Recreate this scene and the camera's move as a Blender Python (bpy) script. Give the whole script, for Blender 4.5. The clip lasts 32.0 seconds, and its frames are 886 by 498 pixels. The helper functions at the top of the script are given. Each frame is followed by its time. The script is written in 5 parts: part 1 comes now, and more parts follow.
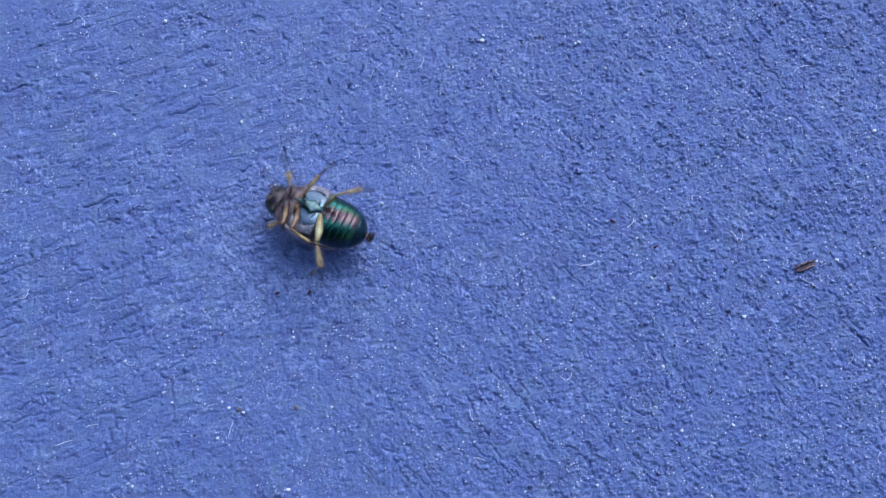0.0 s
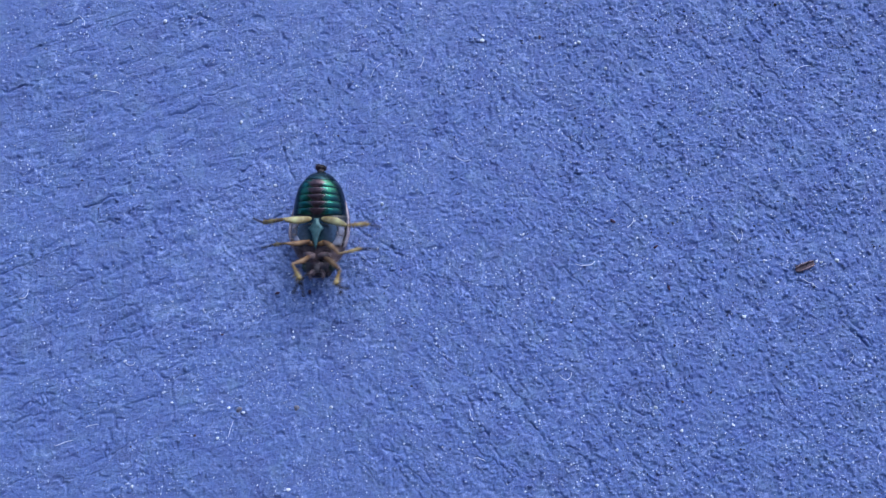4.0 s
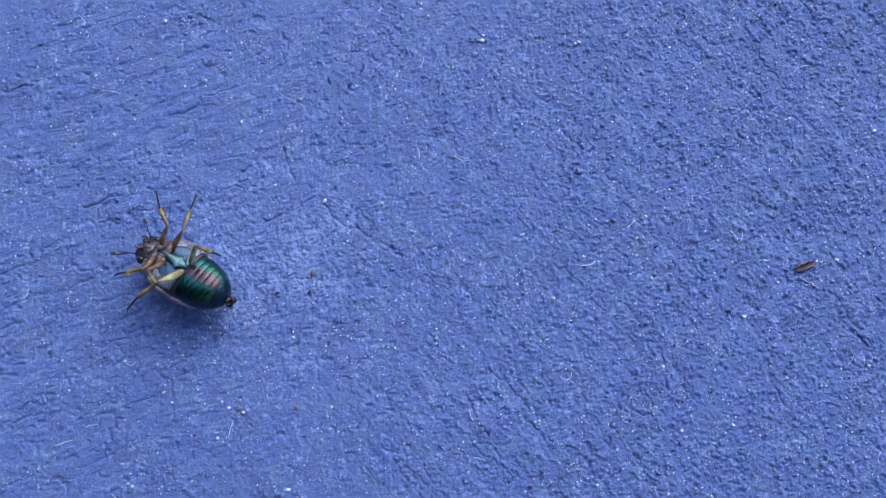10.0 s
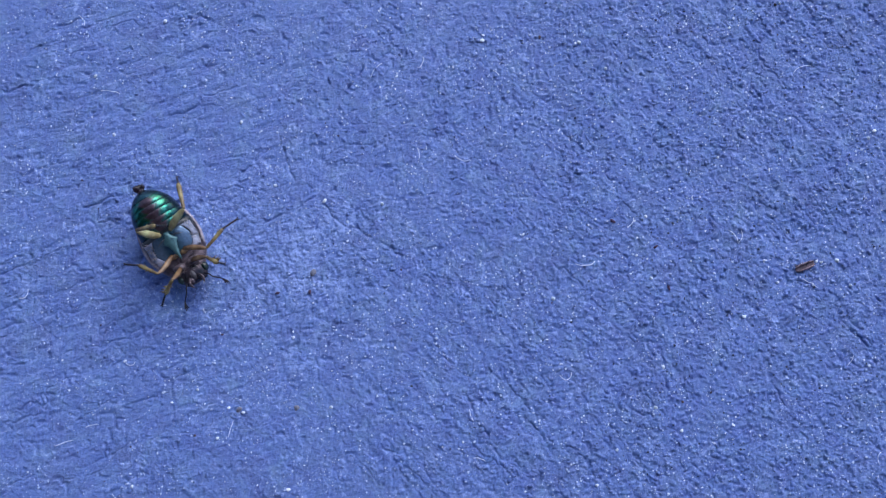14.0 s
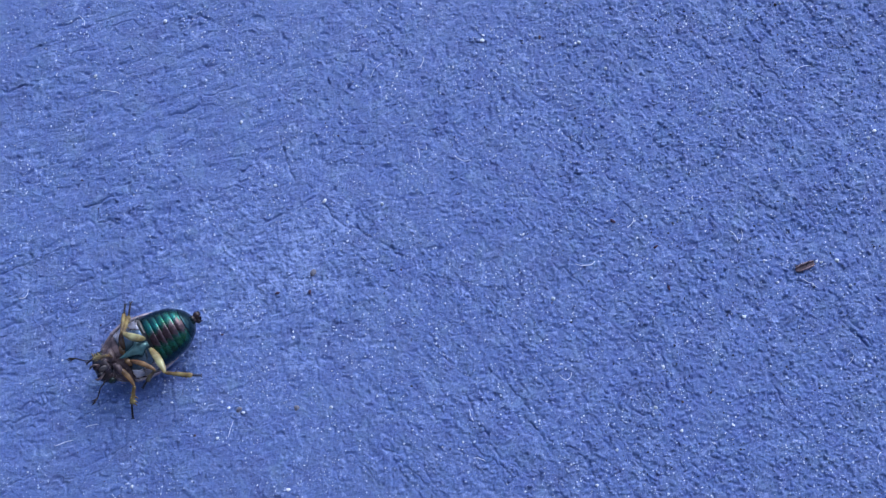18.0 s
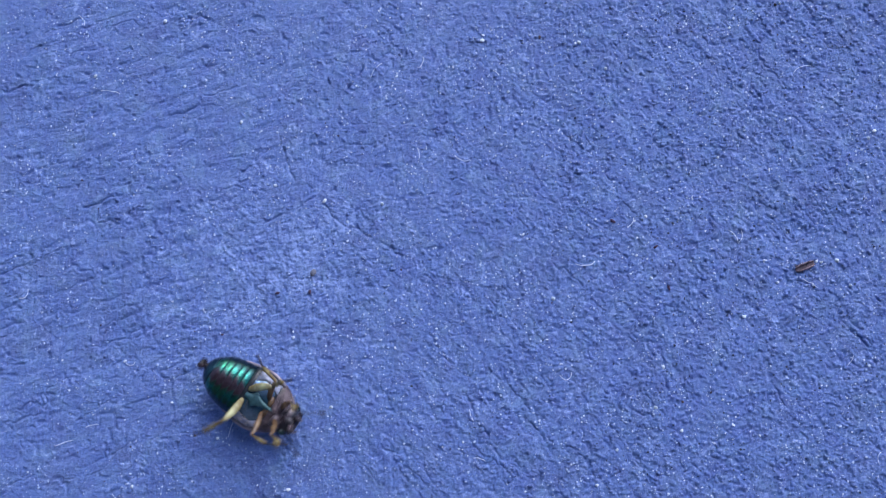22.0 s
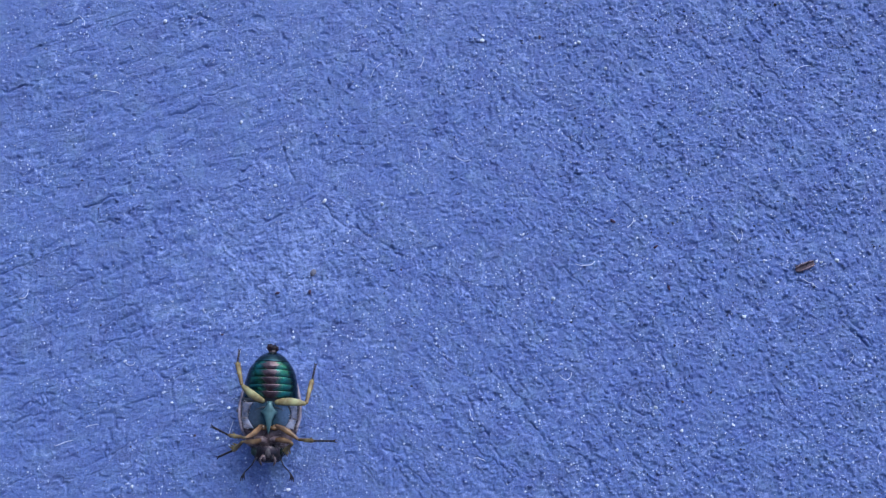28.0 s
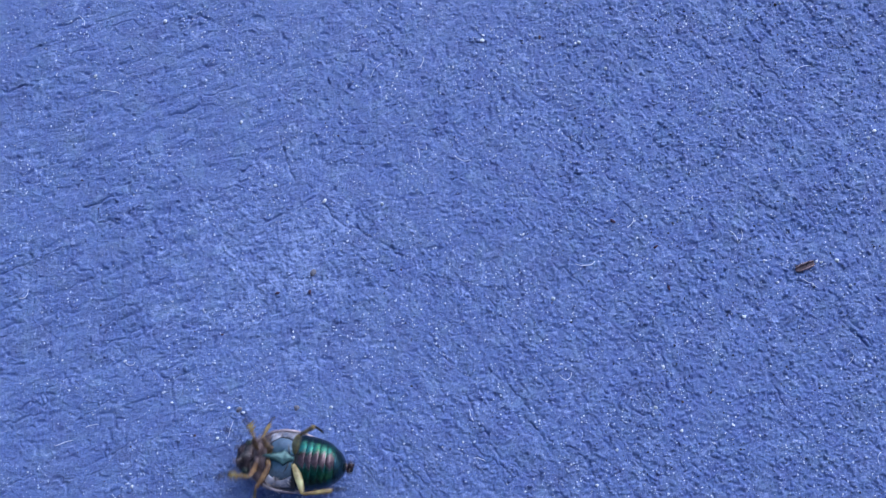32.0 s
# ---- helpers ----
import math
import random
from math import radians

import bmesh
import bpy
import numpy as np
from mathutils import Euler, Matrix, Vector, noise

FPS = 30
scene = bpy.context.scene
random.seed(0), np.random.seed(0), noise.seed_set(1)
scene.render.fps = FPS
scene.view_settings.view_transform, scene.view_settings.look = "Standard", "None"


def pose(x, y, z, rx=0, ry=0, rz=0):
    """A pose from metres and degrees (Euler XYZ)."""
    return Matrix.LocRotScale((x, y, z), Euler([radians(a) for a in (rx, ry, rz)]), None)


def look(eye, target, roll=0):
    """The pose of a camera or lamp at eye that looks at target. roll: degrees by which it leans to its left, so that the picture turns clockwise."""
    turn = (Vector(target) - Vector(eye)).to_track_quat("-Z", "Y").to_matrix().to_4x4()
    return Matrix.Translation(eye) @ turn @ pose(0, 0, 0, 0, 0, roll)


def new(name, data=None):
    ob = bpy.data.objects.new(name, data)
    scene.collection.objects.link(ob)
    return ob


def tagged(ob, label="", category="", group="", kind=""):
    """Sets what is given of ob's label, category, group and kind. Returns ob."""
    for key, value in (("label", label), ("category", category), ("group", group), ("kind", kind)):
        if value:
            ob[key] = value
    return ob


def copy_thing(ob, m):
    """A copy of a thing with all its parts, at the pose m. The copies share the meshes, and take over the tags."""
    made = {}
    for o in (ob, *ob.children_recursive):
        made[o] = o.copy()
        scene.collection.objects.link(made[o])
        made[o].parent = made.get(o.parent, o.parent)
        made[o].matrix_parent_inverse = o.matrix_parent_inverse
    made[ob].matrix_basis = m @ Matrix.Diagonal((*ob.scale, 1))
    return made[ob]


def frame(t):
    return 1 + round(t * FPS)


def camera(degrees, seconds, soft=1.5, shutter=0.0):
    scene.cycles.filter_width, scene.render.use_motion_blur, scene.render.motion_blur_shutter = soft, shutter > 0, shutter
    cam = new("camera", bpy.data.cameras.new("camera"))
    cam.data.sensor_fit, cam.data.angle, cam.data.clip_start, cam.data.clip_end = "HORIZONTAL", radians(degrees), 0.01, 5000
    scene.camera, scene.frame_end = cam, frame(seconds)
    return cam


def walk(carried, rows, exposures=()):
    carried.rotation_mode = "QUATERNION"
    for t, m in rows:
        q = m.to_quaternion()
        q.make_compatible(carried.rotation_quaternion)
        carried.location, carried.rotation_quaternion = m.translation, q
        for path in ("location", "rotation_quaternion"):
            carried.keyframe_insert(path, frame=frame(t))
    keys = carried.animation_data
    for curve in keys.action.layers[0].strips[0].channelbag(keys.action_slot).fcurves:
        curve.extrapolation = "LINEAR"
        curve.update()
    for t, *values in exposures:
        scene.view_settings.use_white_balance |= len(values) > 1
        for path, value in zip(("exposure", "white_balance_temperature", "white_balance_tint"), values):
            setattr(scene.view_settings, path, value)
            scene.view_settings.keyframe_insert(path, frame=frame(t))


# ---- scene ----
LENS = 40.0
EYE = (0.0, -0.0374, 0.21213)
cam = camera(LENS, 32.0, soft=1.25, shutter=0.7)
walk(cam, [(0.0, look(EYE, (0, 0, 0))), (32.0, look(EYE, (0, 0, 0)))],
     exposures=[(0.0, 0.39, 5340, 11.5), (32.0, 0.39, 5340, 11.5)])

# ---- daylight: pale open sky, no hard shadows ----
world = bpy.data.worlds.new("sky")
scene.world = world
world.use_nodes = True
wn = world.node_tree.nodes
wl = world.node_tree.links
sky = wn.new("ShaderNodeTexSky")
sky.sky_type = "NISHITA"
sky.sun_disc = False
sky.sun_elevation = radians(40)
sky.sun_rotation = radians(25)
sky.air_density, sky.dust_density, sky.ozone_density = 1.0, 4.0, 1.0
wl.new(sky.outputs[0], wn["Background"].inputs[0])
wn["Background"].inputs[1].default_value = 0.15

sun = new("sun", bpy.data.lights.new("sun", "SUN"))
sun.data.energy = 0.7
sun.data.angle = radians(35)
sun.data.color = (1.0, 0.98, 0.95)
sun.matrix_world = look((0.35, 0.75, 1.1), (0, 0, 0))

MM = 0.001


# ---- materials ----
def shader(name, base, rough=0.5, metal=0.0):
    m = bpy.data.materials.new(name)
    m.use_nodes = True
    b = m.node_tree.nodes["Principled BSDF"]
    b.inputs["Base Color"].default_value = (*base, 1)
    b.inputs["Roughness"].default_value = rough
    b.inputs["Metallic"].default_value = metal
    return m, m.node_tree.nodes, m.node_tree.links, b


def noise_node(n, l, scale, detail=4, rough=0.6, coords=None, distort=0.0):
    node = n.new("ShaderNodeTexNoise")
    node.inputs["Scale"].default_value = scale
    node.inputs["Detail"].default_value = detail
    node.inputs["Roughness"].default_value = rough
    node.inputs["Distortion"].default_value = distort
    if coords is not None:
        l.new(coords, node.inputs["Vector"])
    return node


def ramp_node(n, l, source, stops):
    r = n.new("ShaderNodeValToRGB")
    e = r.color_ramp.elements
    e[0].position, e[0].color = stops[0][0], (*stops[0][1], 1)
    e[1].position, e[1].color = stops[-1][0], (*stops[-1][1], 1)
    for p, c in stops[1:-1]:
        x = e.new(p)
        x.color = (*c, 1)
    l.new(source, r.inputs[0])
    return r


def mix_node(n, l, fac, a, b):
    m = n.new("ShaderNodeMix")
    m.data_type = "RGBA"
    for sock, v in ((m.inputs[0], fac), (m.inputs[6], a), (m.inputs[7], b)):
        if isinstance(v, (tuple, list)):
            sock.default_value = (*v, 1)
        elif isinstance(v, (int, float)):
            sock.default_value = v
        else:
            l.new(v, sock)
    return m.outputs[2]


def bump_node(n, l, height, strength, distance, target):
    b = n.new("ShaderNodeBump")
    b.inputs["Strength"].default_value = strength
    b.inputs["Distance"].default_value = distance
    l.new(height, b.inputs["Height"])
    l.new(b.outputs[0], target.inputs["Normal"])


def paint_material():
    """Weathered blue masonry paint over rough render, with dirt and rubbed patches."""
    m, n, l, b = shader("blue_paint", (0.09, 0.17, 0.62), 0.5)
    co = n.new("ShaderNodeTexCoord").outputs["Object"]
    broad = noise_node(n, l, 28, 3, 0.5, co)
    blotch = noise_node(n, l, 160, 5, 0.65, co, 0.6)
    fine = noise_node(n, l, 2100, 4, 0.7, co)
    tone = ramp_node(n, l, broad.outputs[0], [(0.3, (0.086, 0.147, 0.388)), (0.7, (0.114, 0.183, 0.445))])
    # random speckle; its pale end stands in for nubs that catch the light
    speckled = ramp_node(n, l, fine.outputs[0], [(0.34, (0.046, 0.080, 0.21)), (0.46, (0.088, 0.150, 0.395)), (0.56, (0.112, 0.180, 0.450)), (0.66, (0.155, 0.235, 0.50)), (0.74, (0.34, 0.42, 0.65))])
    col = mix_node(n, l, 0.72, tone.outputs[0], speckled.outputs[0])
    dirt = ramp_node(n, l, blotch.outputs[0], [(0.5, (0, 0, 0)), (0.72, (1, 1, 1))])
    half = n.new("ShaderNodeMath")
    half.operation = "MULTIPLY"
    half.inputs[1].default_value = 0.95
    l.new(dirt.outputs[0], half.inputs[0])
    col = mix_node(n, l, half.outputs[0], col, (0.098, 0.120, 0.215))
    crumbs = noise_node(n, l, 900, 3, 0.6, co)
    soil = ramp_node(n, l, crumbs.outputs[0], [(0.66, (0, 0, 0)), (0.72, (0.75, 0.75, 0.75))])
    col = mix_node(n, l, soil.outputs[0], col, (0.055, 0.06, 0.09))
    grime = noise_node(n, l, 420, 5, 0.65, co, 0.5)
    dusty = ramp_node(n, l, grime.outputs[0], [(0.46, (0, 0, 0)), (0.62, (0.72, 0.72, 0.72))])
    col = mix_node(n, l, dusty.outputs[0], col, (0.095, 0.13, 0.26))
    # older coats show through, more violet or more cyan
    coat = noise_node(n, l, 240, 6, 0.72, co, 0.6)
    tint = ramp_node(n, l, coat.outputs[0], [(0.36, (0.080, 0.118, 0.385)), (0.46, (0.105, 0.165, 0.455)), (0.56, (0.105, 0.172, 0.425)), (0.66, (0.165, 0.262, 0.50))])
    col = mix_node(n, l, 0.6, col, tint.outputs[0])
    # milky mottles in the base colour, brightened to act as highlights on lumps
    milk = noise_node(n, l, 780, 4, 0.6, co, 0.8)
    # one paler rubbed patch, with a ragged outline; its highlights are in the colour too
    far = n.new("ShaderNodeVectorMath")
    far.operation = "DISTANCE"
    far.inputs[1].default_value = (-0.027, -0.004, 0)
    l.new(co, far.inputs[0])
    ragged = n.new("ShaderNodeMath")
    ragged.operation = "MULTIPLY_ADD"
    ragged.inputs[1].default_value = 0.03
    l.new(blotch.outputs[0], ragged.inputs[0])
    l.new(far.outputs["Value"], ragged.inputs[2])
    rub = n.new("ShaderNodeMapRange")
    for i, v in ((1, 0.036), (2, 0.018), (3, 0.0), (4, 0.12)):
        rub.inputs[i].default_value = v
    l.new(ragged.outputs[0], rub.inputs[0])
    paler = n.new("ShaderNodeMath")
    paler.operation = "ADD"
    l.new(milk.outputs[0], paler.inputs[0])
    l.new(rub.outputs[0], paler.inputs[1])
    milky = ramp_node(n, l, paler.outputs[0], [(0.52, (0, 0, 0)), (0.68, (1, 1, 1))])
    patch = noise_node(n, l, 95, 3, 0.6, co)
    bloom = ramp_node(n, l, patch.outputs[0], [(0.4, (0.35, 0.35, 0.35)), (0.62, (1, 1, 1))])
    both = n.new("ShaderNodeMath")
    both.operation = "MULTIPLY"
    l.new(milky.outputs[0], both.inputs[0])
    l.new(bloom.outputs[0], both.inputs[1])
    col = mix_node(n, l, both.outputs[0], col, (0.24, 0.33, 0.65))
    l.new(col, b.inputs["Base Color"])
    gloss = ramp_node(n, l, fine.outputs[0], [(0.3, (0.55, 0.55, 0.55)), (0.7, (0.17, 0.17, 0.17))])
    l.new(gloss.outputs[0], b.inputs["Roughness"])
    grain = noise_node(n, l, 2500, 3, 0.65, co, 0.8)
    cells = n.new("ShaderNodeTexVoronoi")
    cells.inputs["Scale"].default_value = 1500
    warp = n.new("ShaderNodeVectorMath")
    warp.operation = "MULTIPLY_ADD"
    warp.inputs[1].default_value = (0.0009, 0.0009, 0.0009)
    l.new(grain.outputs["Color"], warp.inputs[0])
    l.new(co, warp.inputs[2])
    l.new(warp.outputs[0], cells.inputs["Vector"])
    lumps = ramp_node(n, l, cells.outputs["Distance"], [(0.12, (1, 1, 1)), (0.42, (0, 0, 0))])
    crust = noise_node(n, l, 640, 3, 0.6, co)
    where = ramp_node(n, l, crust.outputs[0], [(0.44, (0, 0, 0)), (0.6, (1, 1, 1))])
    sand = n.new("ShaderNodeMath")
    sand.operation = "MULTIPLY"
    l.new(lumps.outputs[0], sand.inputs[0])
    l.new(where.outputs[0], sand.inputs[1])
    skin = n.new("ShaderNodeMath")
    skin.operation = "MULTIPLY_ADD"
    skin.inputs[1].default_value = 0.4
    l.new(sand.outputs[0], skin.inputs[0])
    l.new(grain.outputs[0], skin.inputs[2])
    bump_node(n, l, skin.outputs[0], 1.0, 0.00027, b)
    return m


def shell_material(name, middle, side, rough=0.3, metal=0.8, spread=0.0026, edge=0.0009, band=None, dull=None, coat=0.0, outer=None, saw=0.0):
    """Iridescent beetle cuticle: one pigment along the midline, another on the flanks, with fine punctures.
    outer: a dark colour that paints shade onto the lower flanks.
    """
    m, n, l, b = shader(name, side, rough, metal)
    tc = n.new("ShaderNodeTexCoord").outputs["Object"]
    sep = n.new("ShaderNodeSeparateXYZ")
    l.new(tc, sep.inputs[0])
    wob = noise_node(n, l, 500, 3, 0.6, tc)
    ab = n.new("ShaderNodeMath")
    ab.operation = "ABSOLUTE"
    l.new(sep.outputs[1], ab.inputs[0])
    add = n.new("ShaderNodeMath")
    add.operation = "MULTIPLY_ADD"
    l.new(wob.outputs[0], add.inputs[0])
    add.inputs[1].default_value = 0.0012
    l.new(ab.outputs[0], add.inputs[2])
    if saw:
        # the midline stripe steps in and out with each plate
        step = n.new("ShaderNodeMath")
        step.operation = "MULTIPLY_ADD"
        step.inputs[1].default_value, step.inputs[2].default_value = 1 / 0.00115, 20.0
        l.new(sep.outputs[0], step.inputs[0])
        tooth = n.new("ShaderNodeMath")
        tooth.operation = "FRACT"
        l.new(step.outputs[0], tooth.inputs[0])
        more = n.new("ShaderNodeMath")
        more.operation = "MULTIPLY_ADD"
        more.inputs[1].default_value = saw
        l.new(tooth.outputs[0], more.inputs[0])
        l.new(add.outputs[0], more.inputs[2])
        add = more
    mr = n.new("ShaderNodeMapRange")
    mr.inputs[1].default_value = spread - edge
    mr.inputs[2].default_value = spread + edge
    l.new(add.outputs[0], mr.inputs[0])
    if band:
        drift = noise_node(n, l, 260, 2, 0.5, tc)
        hue = ramp_node(n, l, drift.outputs[0], [(0.4, side), (0.6, band)])
        side = hue.outputs[0]
    # shade of the unlit lower flank, painted dark along both outer edges
    if outer:
        rim = n.new("ShaderNodeMapRange")
        rim.inputs[1].default_value, rim.inputs[2].default_value = 0.0032, 0.0046
        l.new(add.outputs[0], rim.inputs[0])
        side = mix_node(n, l, rim.outputs[0], side, outer)
    col = mix_node(n, l, mr.outputs[0], middle, side)
    if dull is not None:
        # the midline is plain brown cuticle, less metallic than the flanks
        for socket, at_middle, at_side in (("Metallic", dull, metal), ("Roughness", 0.3, rough)):
            mm = n.new("ShaderNodeMapRange")
            mm.inputs[3].default_value, mm.inputs[4].default_value = at_middle, at_side
            l.new(mr.outputs[0], mm.inputs[0])
            l.new(mm.outputs[0], b.inputs[socket])
    spots = noise_node(n, l, 1900, 3, 0.6, tc)
    dark = ramp_node(n, l, spots.outputs[0], [(0.35, (0.55, 0.55, 0.55)), (0.6, (1, 1, 1))])
    mul = n.new("ShaderNodeMix")
    mul.data_type, mul.blend_type = "RGBA", "MULTIPLY"
    mul.inputs[0].default_value = 0.7
    l.new(col, mul.inputs[6])
    l.new(dark.outputs[0], mul.inputs[7])
    l.new(mul.outputs[2], b.inputs["Base Color"])
    b.inputs["Coat Weight"].default_value = coat
    b.inputs["Coat Roughness"].default_value = 0.2
    b.inputs["Coat IOR"].default_value = 1.8
    bump_node(n, l, spots.outputs[0], 0.45, 0.00012, b)
    return m


def chitin_material(name, a, c, rough=0.4, scale=700, metal=0.0, shine=0.5):
    """Mottled leg or mouthpart cuticle."""
    m, n, l, b = shader(name, a, rough, metal)
    b.inputs["Specular IOR Level"].default_value = shine
    tc = n.new("ShaderNodeTexCoord").outputs["Object"]
    big = noise_node(n, l, scale, 4, 0.6, tc, 0.4)
    r = ramp_node(n, l, big.outputs[0], [(0.35, a), (0.65, c)])
    l.new(r.outputs[0], b.inputs["Base Color"])
    fine = noise_node(n, l, 4200, 2, 0.5, tc)
    bump_node(n, l, fine.outputs[0], 0.3, 0.0001, b)
    return m


PAINT = paint_material()
# the near-black teal is the shaded flank put into the belly's colour
ABDOMEN = shell_material("belly_shell", (0.072, 0.047, 0.060), (0.032, 0.170, 0.100), 0.21, 0.9, 0.0023, 0.0005, (0.024, 0.165, 0.150), 0.75, 0.16, (0.008, 0.036, 0.048), 0.0009)
TAIL_PLATE = shell_material("tail_shell", (0.026, 0.066, 0.090), (0.010, 0.036, 0.042), 0.24, 0.8, 0.0020, 0.001)
STERNUM = shell_material("breast_shell", (0.066, 0.140, 0.150), (0.045, 0.105, 0.130), 0.32, 0.4, 0.0014, 0.0008)
BREAST = shell_material("breast_plate", (0.045, 0.105, 0.145), (0.140, 0.205, 0.305), 0.22, 0.6, 0.0021, 0.0008)
FLANK = chitin_material("flank_shell", (0.095, 0.12, 0.195), (0.36, 0.37, 0.47), 0.32, 650, 0.15)
RIM = chitin_material("wing_case", (0.17, 0.14, 0.18), (0.42, 0.37, 0.43), 0.2, 500, 0.15)
BROWN = chitin_material("brown_cuticle", (0.030, 0.020, 0.027), (0.18, 0.135, 0.145), 0.28, 800, 0, 0.4)
BRISTLE = chitin_material("bristle", (0.16, 0.13, 0.13), (0.42, 0.38, 0.40), 0.35, 900)
HEAD = chitin_material("head_cuticle", (0.012, 0.016, 0.024), (0.080, 0.056, 0.068), 0.18, 800, 0.35, 0.5)
JOINT = chitin_material("joint_skin", (0.010, 0.013, 0.018), (0.026, 0.030, 0.038), 0.3, 900)
EYE_BLACK = chitin_material("eye", (0.008, 0.015, 0.014), (0.02, 0.04, 0.035), 0.12)
MOUTH = chitin_material("mouth", (0.035, 0.032, 0.04), (0.11, 0.095, 0.10), 0.3, 1600)
FEMUR = chitin_material("thigh_cuticle", (0.080, 0.042, 0.024), (0.22, 0.135, 0.064), 0.26, 700)
FEMUR_HIND = chitin_material("hind_thigh_cuticle", (0.18, 0.125, 0.050), (0.43, 0.42, 0.21), 0.2, 480)
TIBIA = chitin_material("shin_cuticle", (0.085, 0.048, 0.022), (0.27, 0.215, 0.085), 0.26, 600)
TARSUS = chitin_material("foot_cuticle", (0.008, 0.008, 0.013), (0.028, 0.022, 0.030), 0.35, 700, 0, 0.25)
TUFT = chitin_material("dark_tail", (0.006, 0.004, 0.008), (0.034, 0.020, 0.030), 0.26, 800, 0, 0.4)
QUARTZ = chitin_material("quartz", (0.46, 0.55, 0.70), (0.84, 0.88, 0.92), 0.16, 1500)
LINT = chitin_material("lint", (0.45, 0.52, 0.68), (0.68, 0.73, 0.84), 0.6, 900)
BARK = chitin_material("bark", (0.020, 0.015, 0.024), (0.11, 0.080, 0.105), 0.6, 1700, 0, 0.25)
BARK_PALE = chitin_material("worn_bark", (0.07, 0.048, 0.068), (0.30, 0.235, 0.28), 0.6, 1500, 0, 0.25)
GRIT = chitin_material("brown_grit", (0.03, 0.024, 0.032), (0.085, 0.06, 0.07), 0.7, 1400, 0, 0.2)
# pale blue colour that plays the small highlights on the bumps
GLINT = chitin_material("glint_grain", (0.26, 0.35, 0.60), (0.60, 0.68, 0.84), 0.2, 420)
PEBBLE = chitin_material("pebble", (0.085, 0.09, 0.135), (0.19, 0.19, 0.24), 0.45, 1100)
RUST = chitin_material("rust_crumb", (0.03, 0.018, 0.04), (0.085, 0.05, 0.10), 0.6, 1500, 0, 0.25)
# dark colour for crumbs of dirt and for the shade in small pits
DARK_SPECK = chitin_material("dirt_and_pit_shade", (0.018, 0.024, 0.042), (0.045, 0.057, 0.095), 0.7, 1500, 0, 0.15)
# dark grey for the two unseen slabs that are added to block the sky
BLOCKER = chitin_material("light_blocker", (0.11, 0.107, 0.104), (0.155, 0.152, 0.148), 0.8, 6)


# ---- mesh helpers ----
def mesh_object(name, bm, material, smooth=True):
    me = bpy.data.meshes.new(name)
    bmesh.ops.recalc_face_normals(bm, faces=bm.faces)
    bm.to_mesh(me)
    bm.free()
    for mat in material if isinstance(material, (list, tuple)) else [material]:
        me.materials.append(mat)
    if smooth:
        me.shade_smooth()
    return new(name, me)


def part(name, bm, material, parent, label=""):
    ob = mesh_object(name, bm, material)
    ob.parent = parent
    return tagged(ob, label)


def loft(bm, loops, cap=True):
    """Skins closed loops of equal length."""
    rings = [[bm.verts.new(p) for p in loop] for loop in loops]
    k = len(rings[0])
    for a, c in zip(rings, rings[1:]):
        for i in range(k):
            j = (i + 1) % k
            bm.faces.new((a[i], a[j], c[j], c[i]))
    if cap:
        bm.faces.new(rings[0])
        bm.faces.new(rings[-1])
    return bm


def tube(bm, path, radii, sides=8, flat=1.0):
    """A round or flattened limb along a path of points."""
    pts = [Vector(p) for p in path]
    loops = []
    for i, p in enumerate(pts):
        d = (pts[min(i + 1, len(pts) - 1)] - pts[max(i - 1, 0)]).normalized()
        up = Vector((0, 0, 1)) if abs(d.z) < 0.9 else Vector((1, 0, 0))
        s = d.cross(up).normalized()
        u = s.cross(d)
        r = radii[i]
        loops.append([p + s * (r * math.cos(a)) + u * (r * flat * math.sin(a))
                      for a in (2 * math.pi * k / sides for k in range(sides))])
    return loft(bm, loops)


def along(xs, ys):
    return lambda x: float(np.interp(x, xs, ys))


# ---- the painted ground: one sheet of rough render ----
def lattice(ix, iy, seed):
    h = (ix.astype(np.int64) * 374761393 + iy.astype(np.int64) * 668265263 + seed * 1274126177) & 0xFFFFFFFF
    h = ((h ^ (h >> 13)) * 1103515245) & 0xFFFFFFFF
    h = ((h ^ (h >> 16)) * 2246822519) & 0xFFFFFFFF
    return ((h ^ (h >> 15)) & 0xFFFFFF) / float(0xFFFFFF)


def streak(x, y, seed):
    ix, iy = np.floor(x), np.floor(y)
    fx, fy = x - ix, y - iy
    ux, uy = fx * fx * (3 - 2 * fx), fy * fy * (3 - 2 * fy)
    a, b = lattice(ix, iy, seed), lattice(ix + 1, iy, seed)
    c, d = lattice(ix, iy + 1, seed), lattice(ix + 1, iy + 1, seed)
    return (a + (b - a) * ux) * (1 - uy) + (c + (d - c) * ux) * uy - 0.5


def smooth_noise(x, y, seed):
    """The same with its lattice turned, a different way for each seed."""
    c, s = math.cos(seed * 0.65 + 0.4), math.sin(seed * 0.65 + 0.4)
    return streak(c * x - s * y, s * x + c * y, seed)


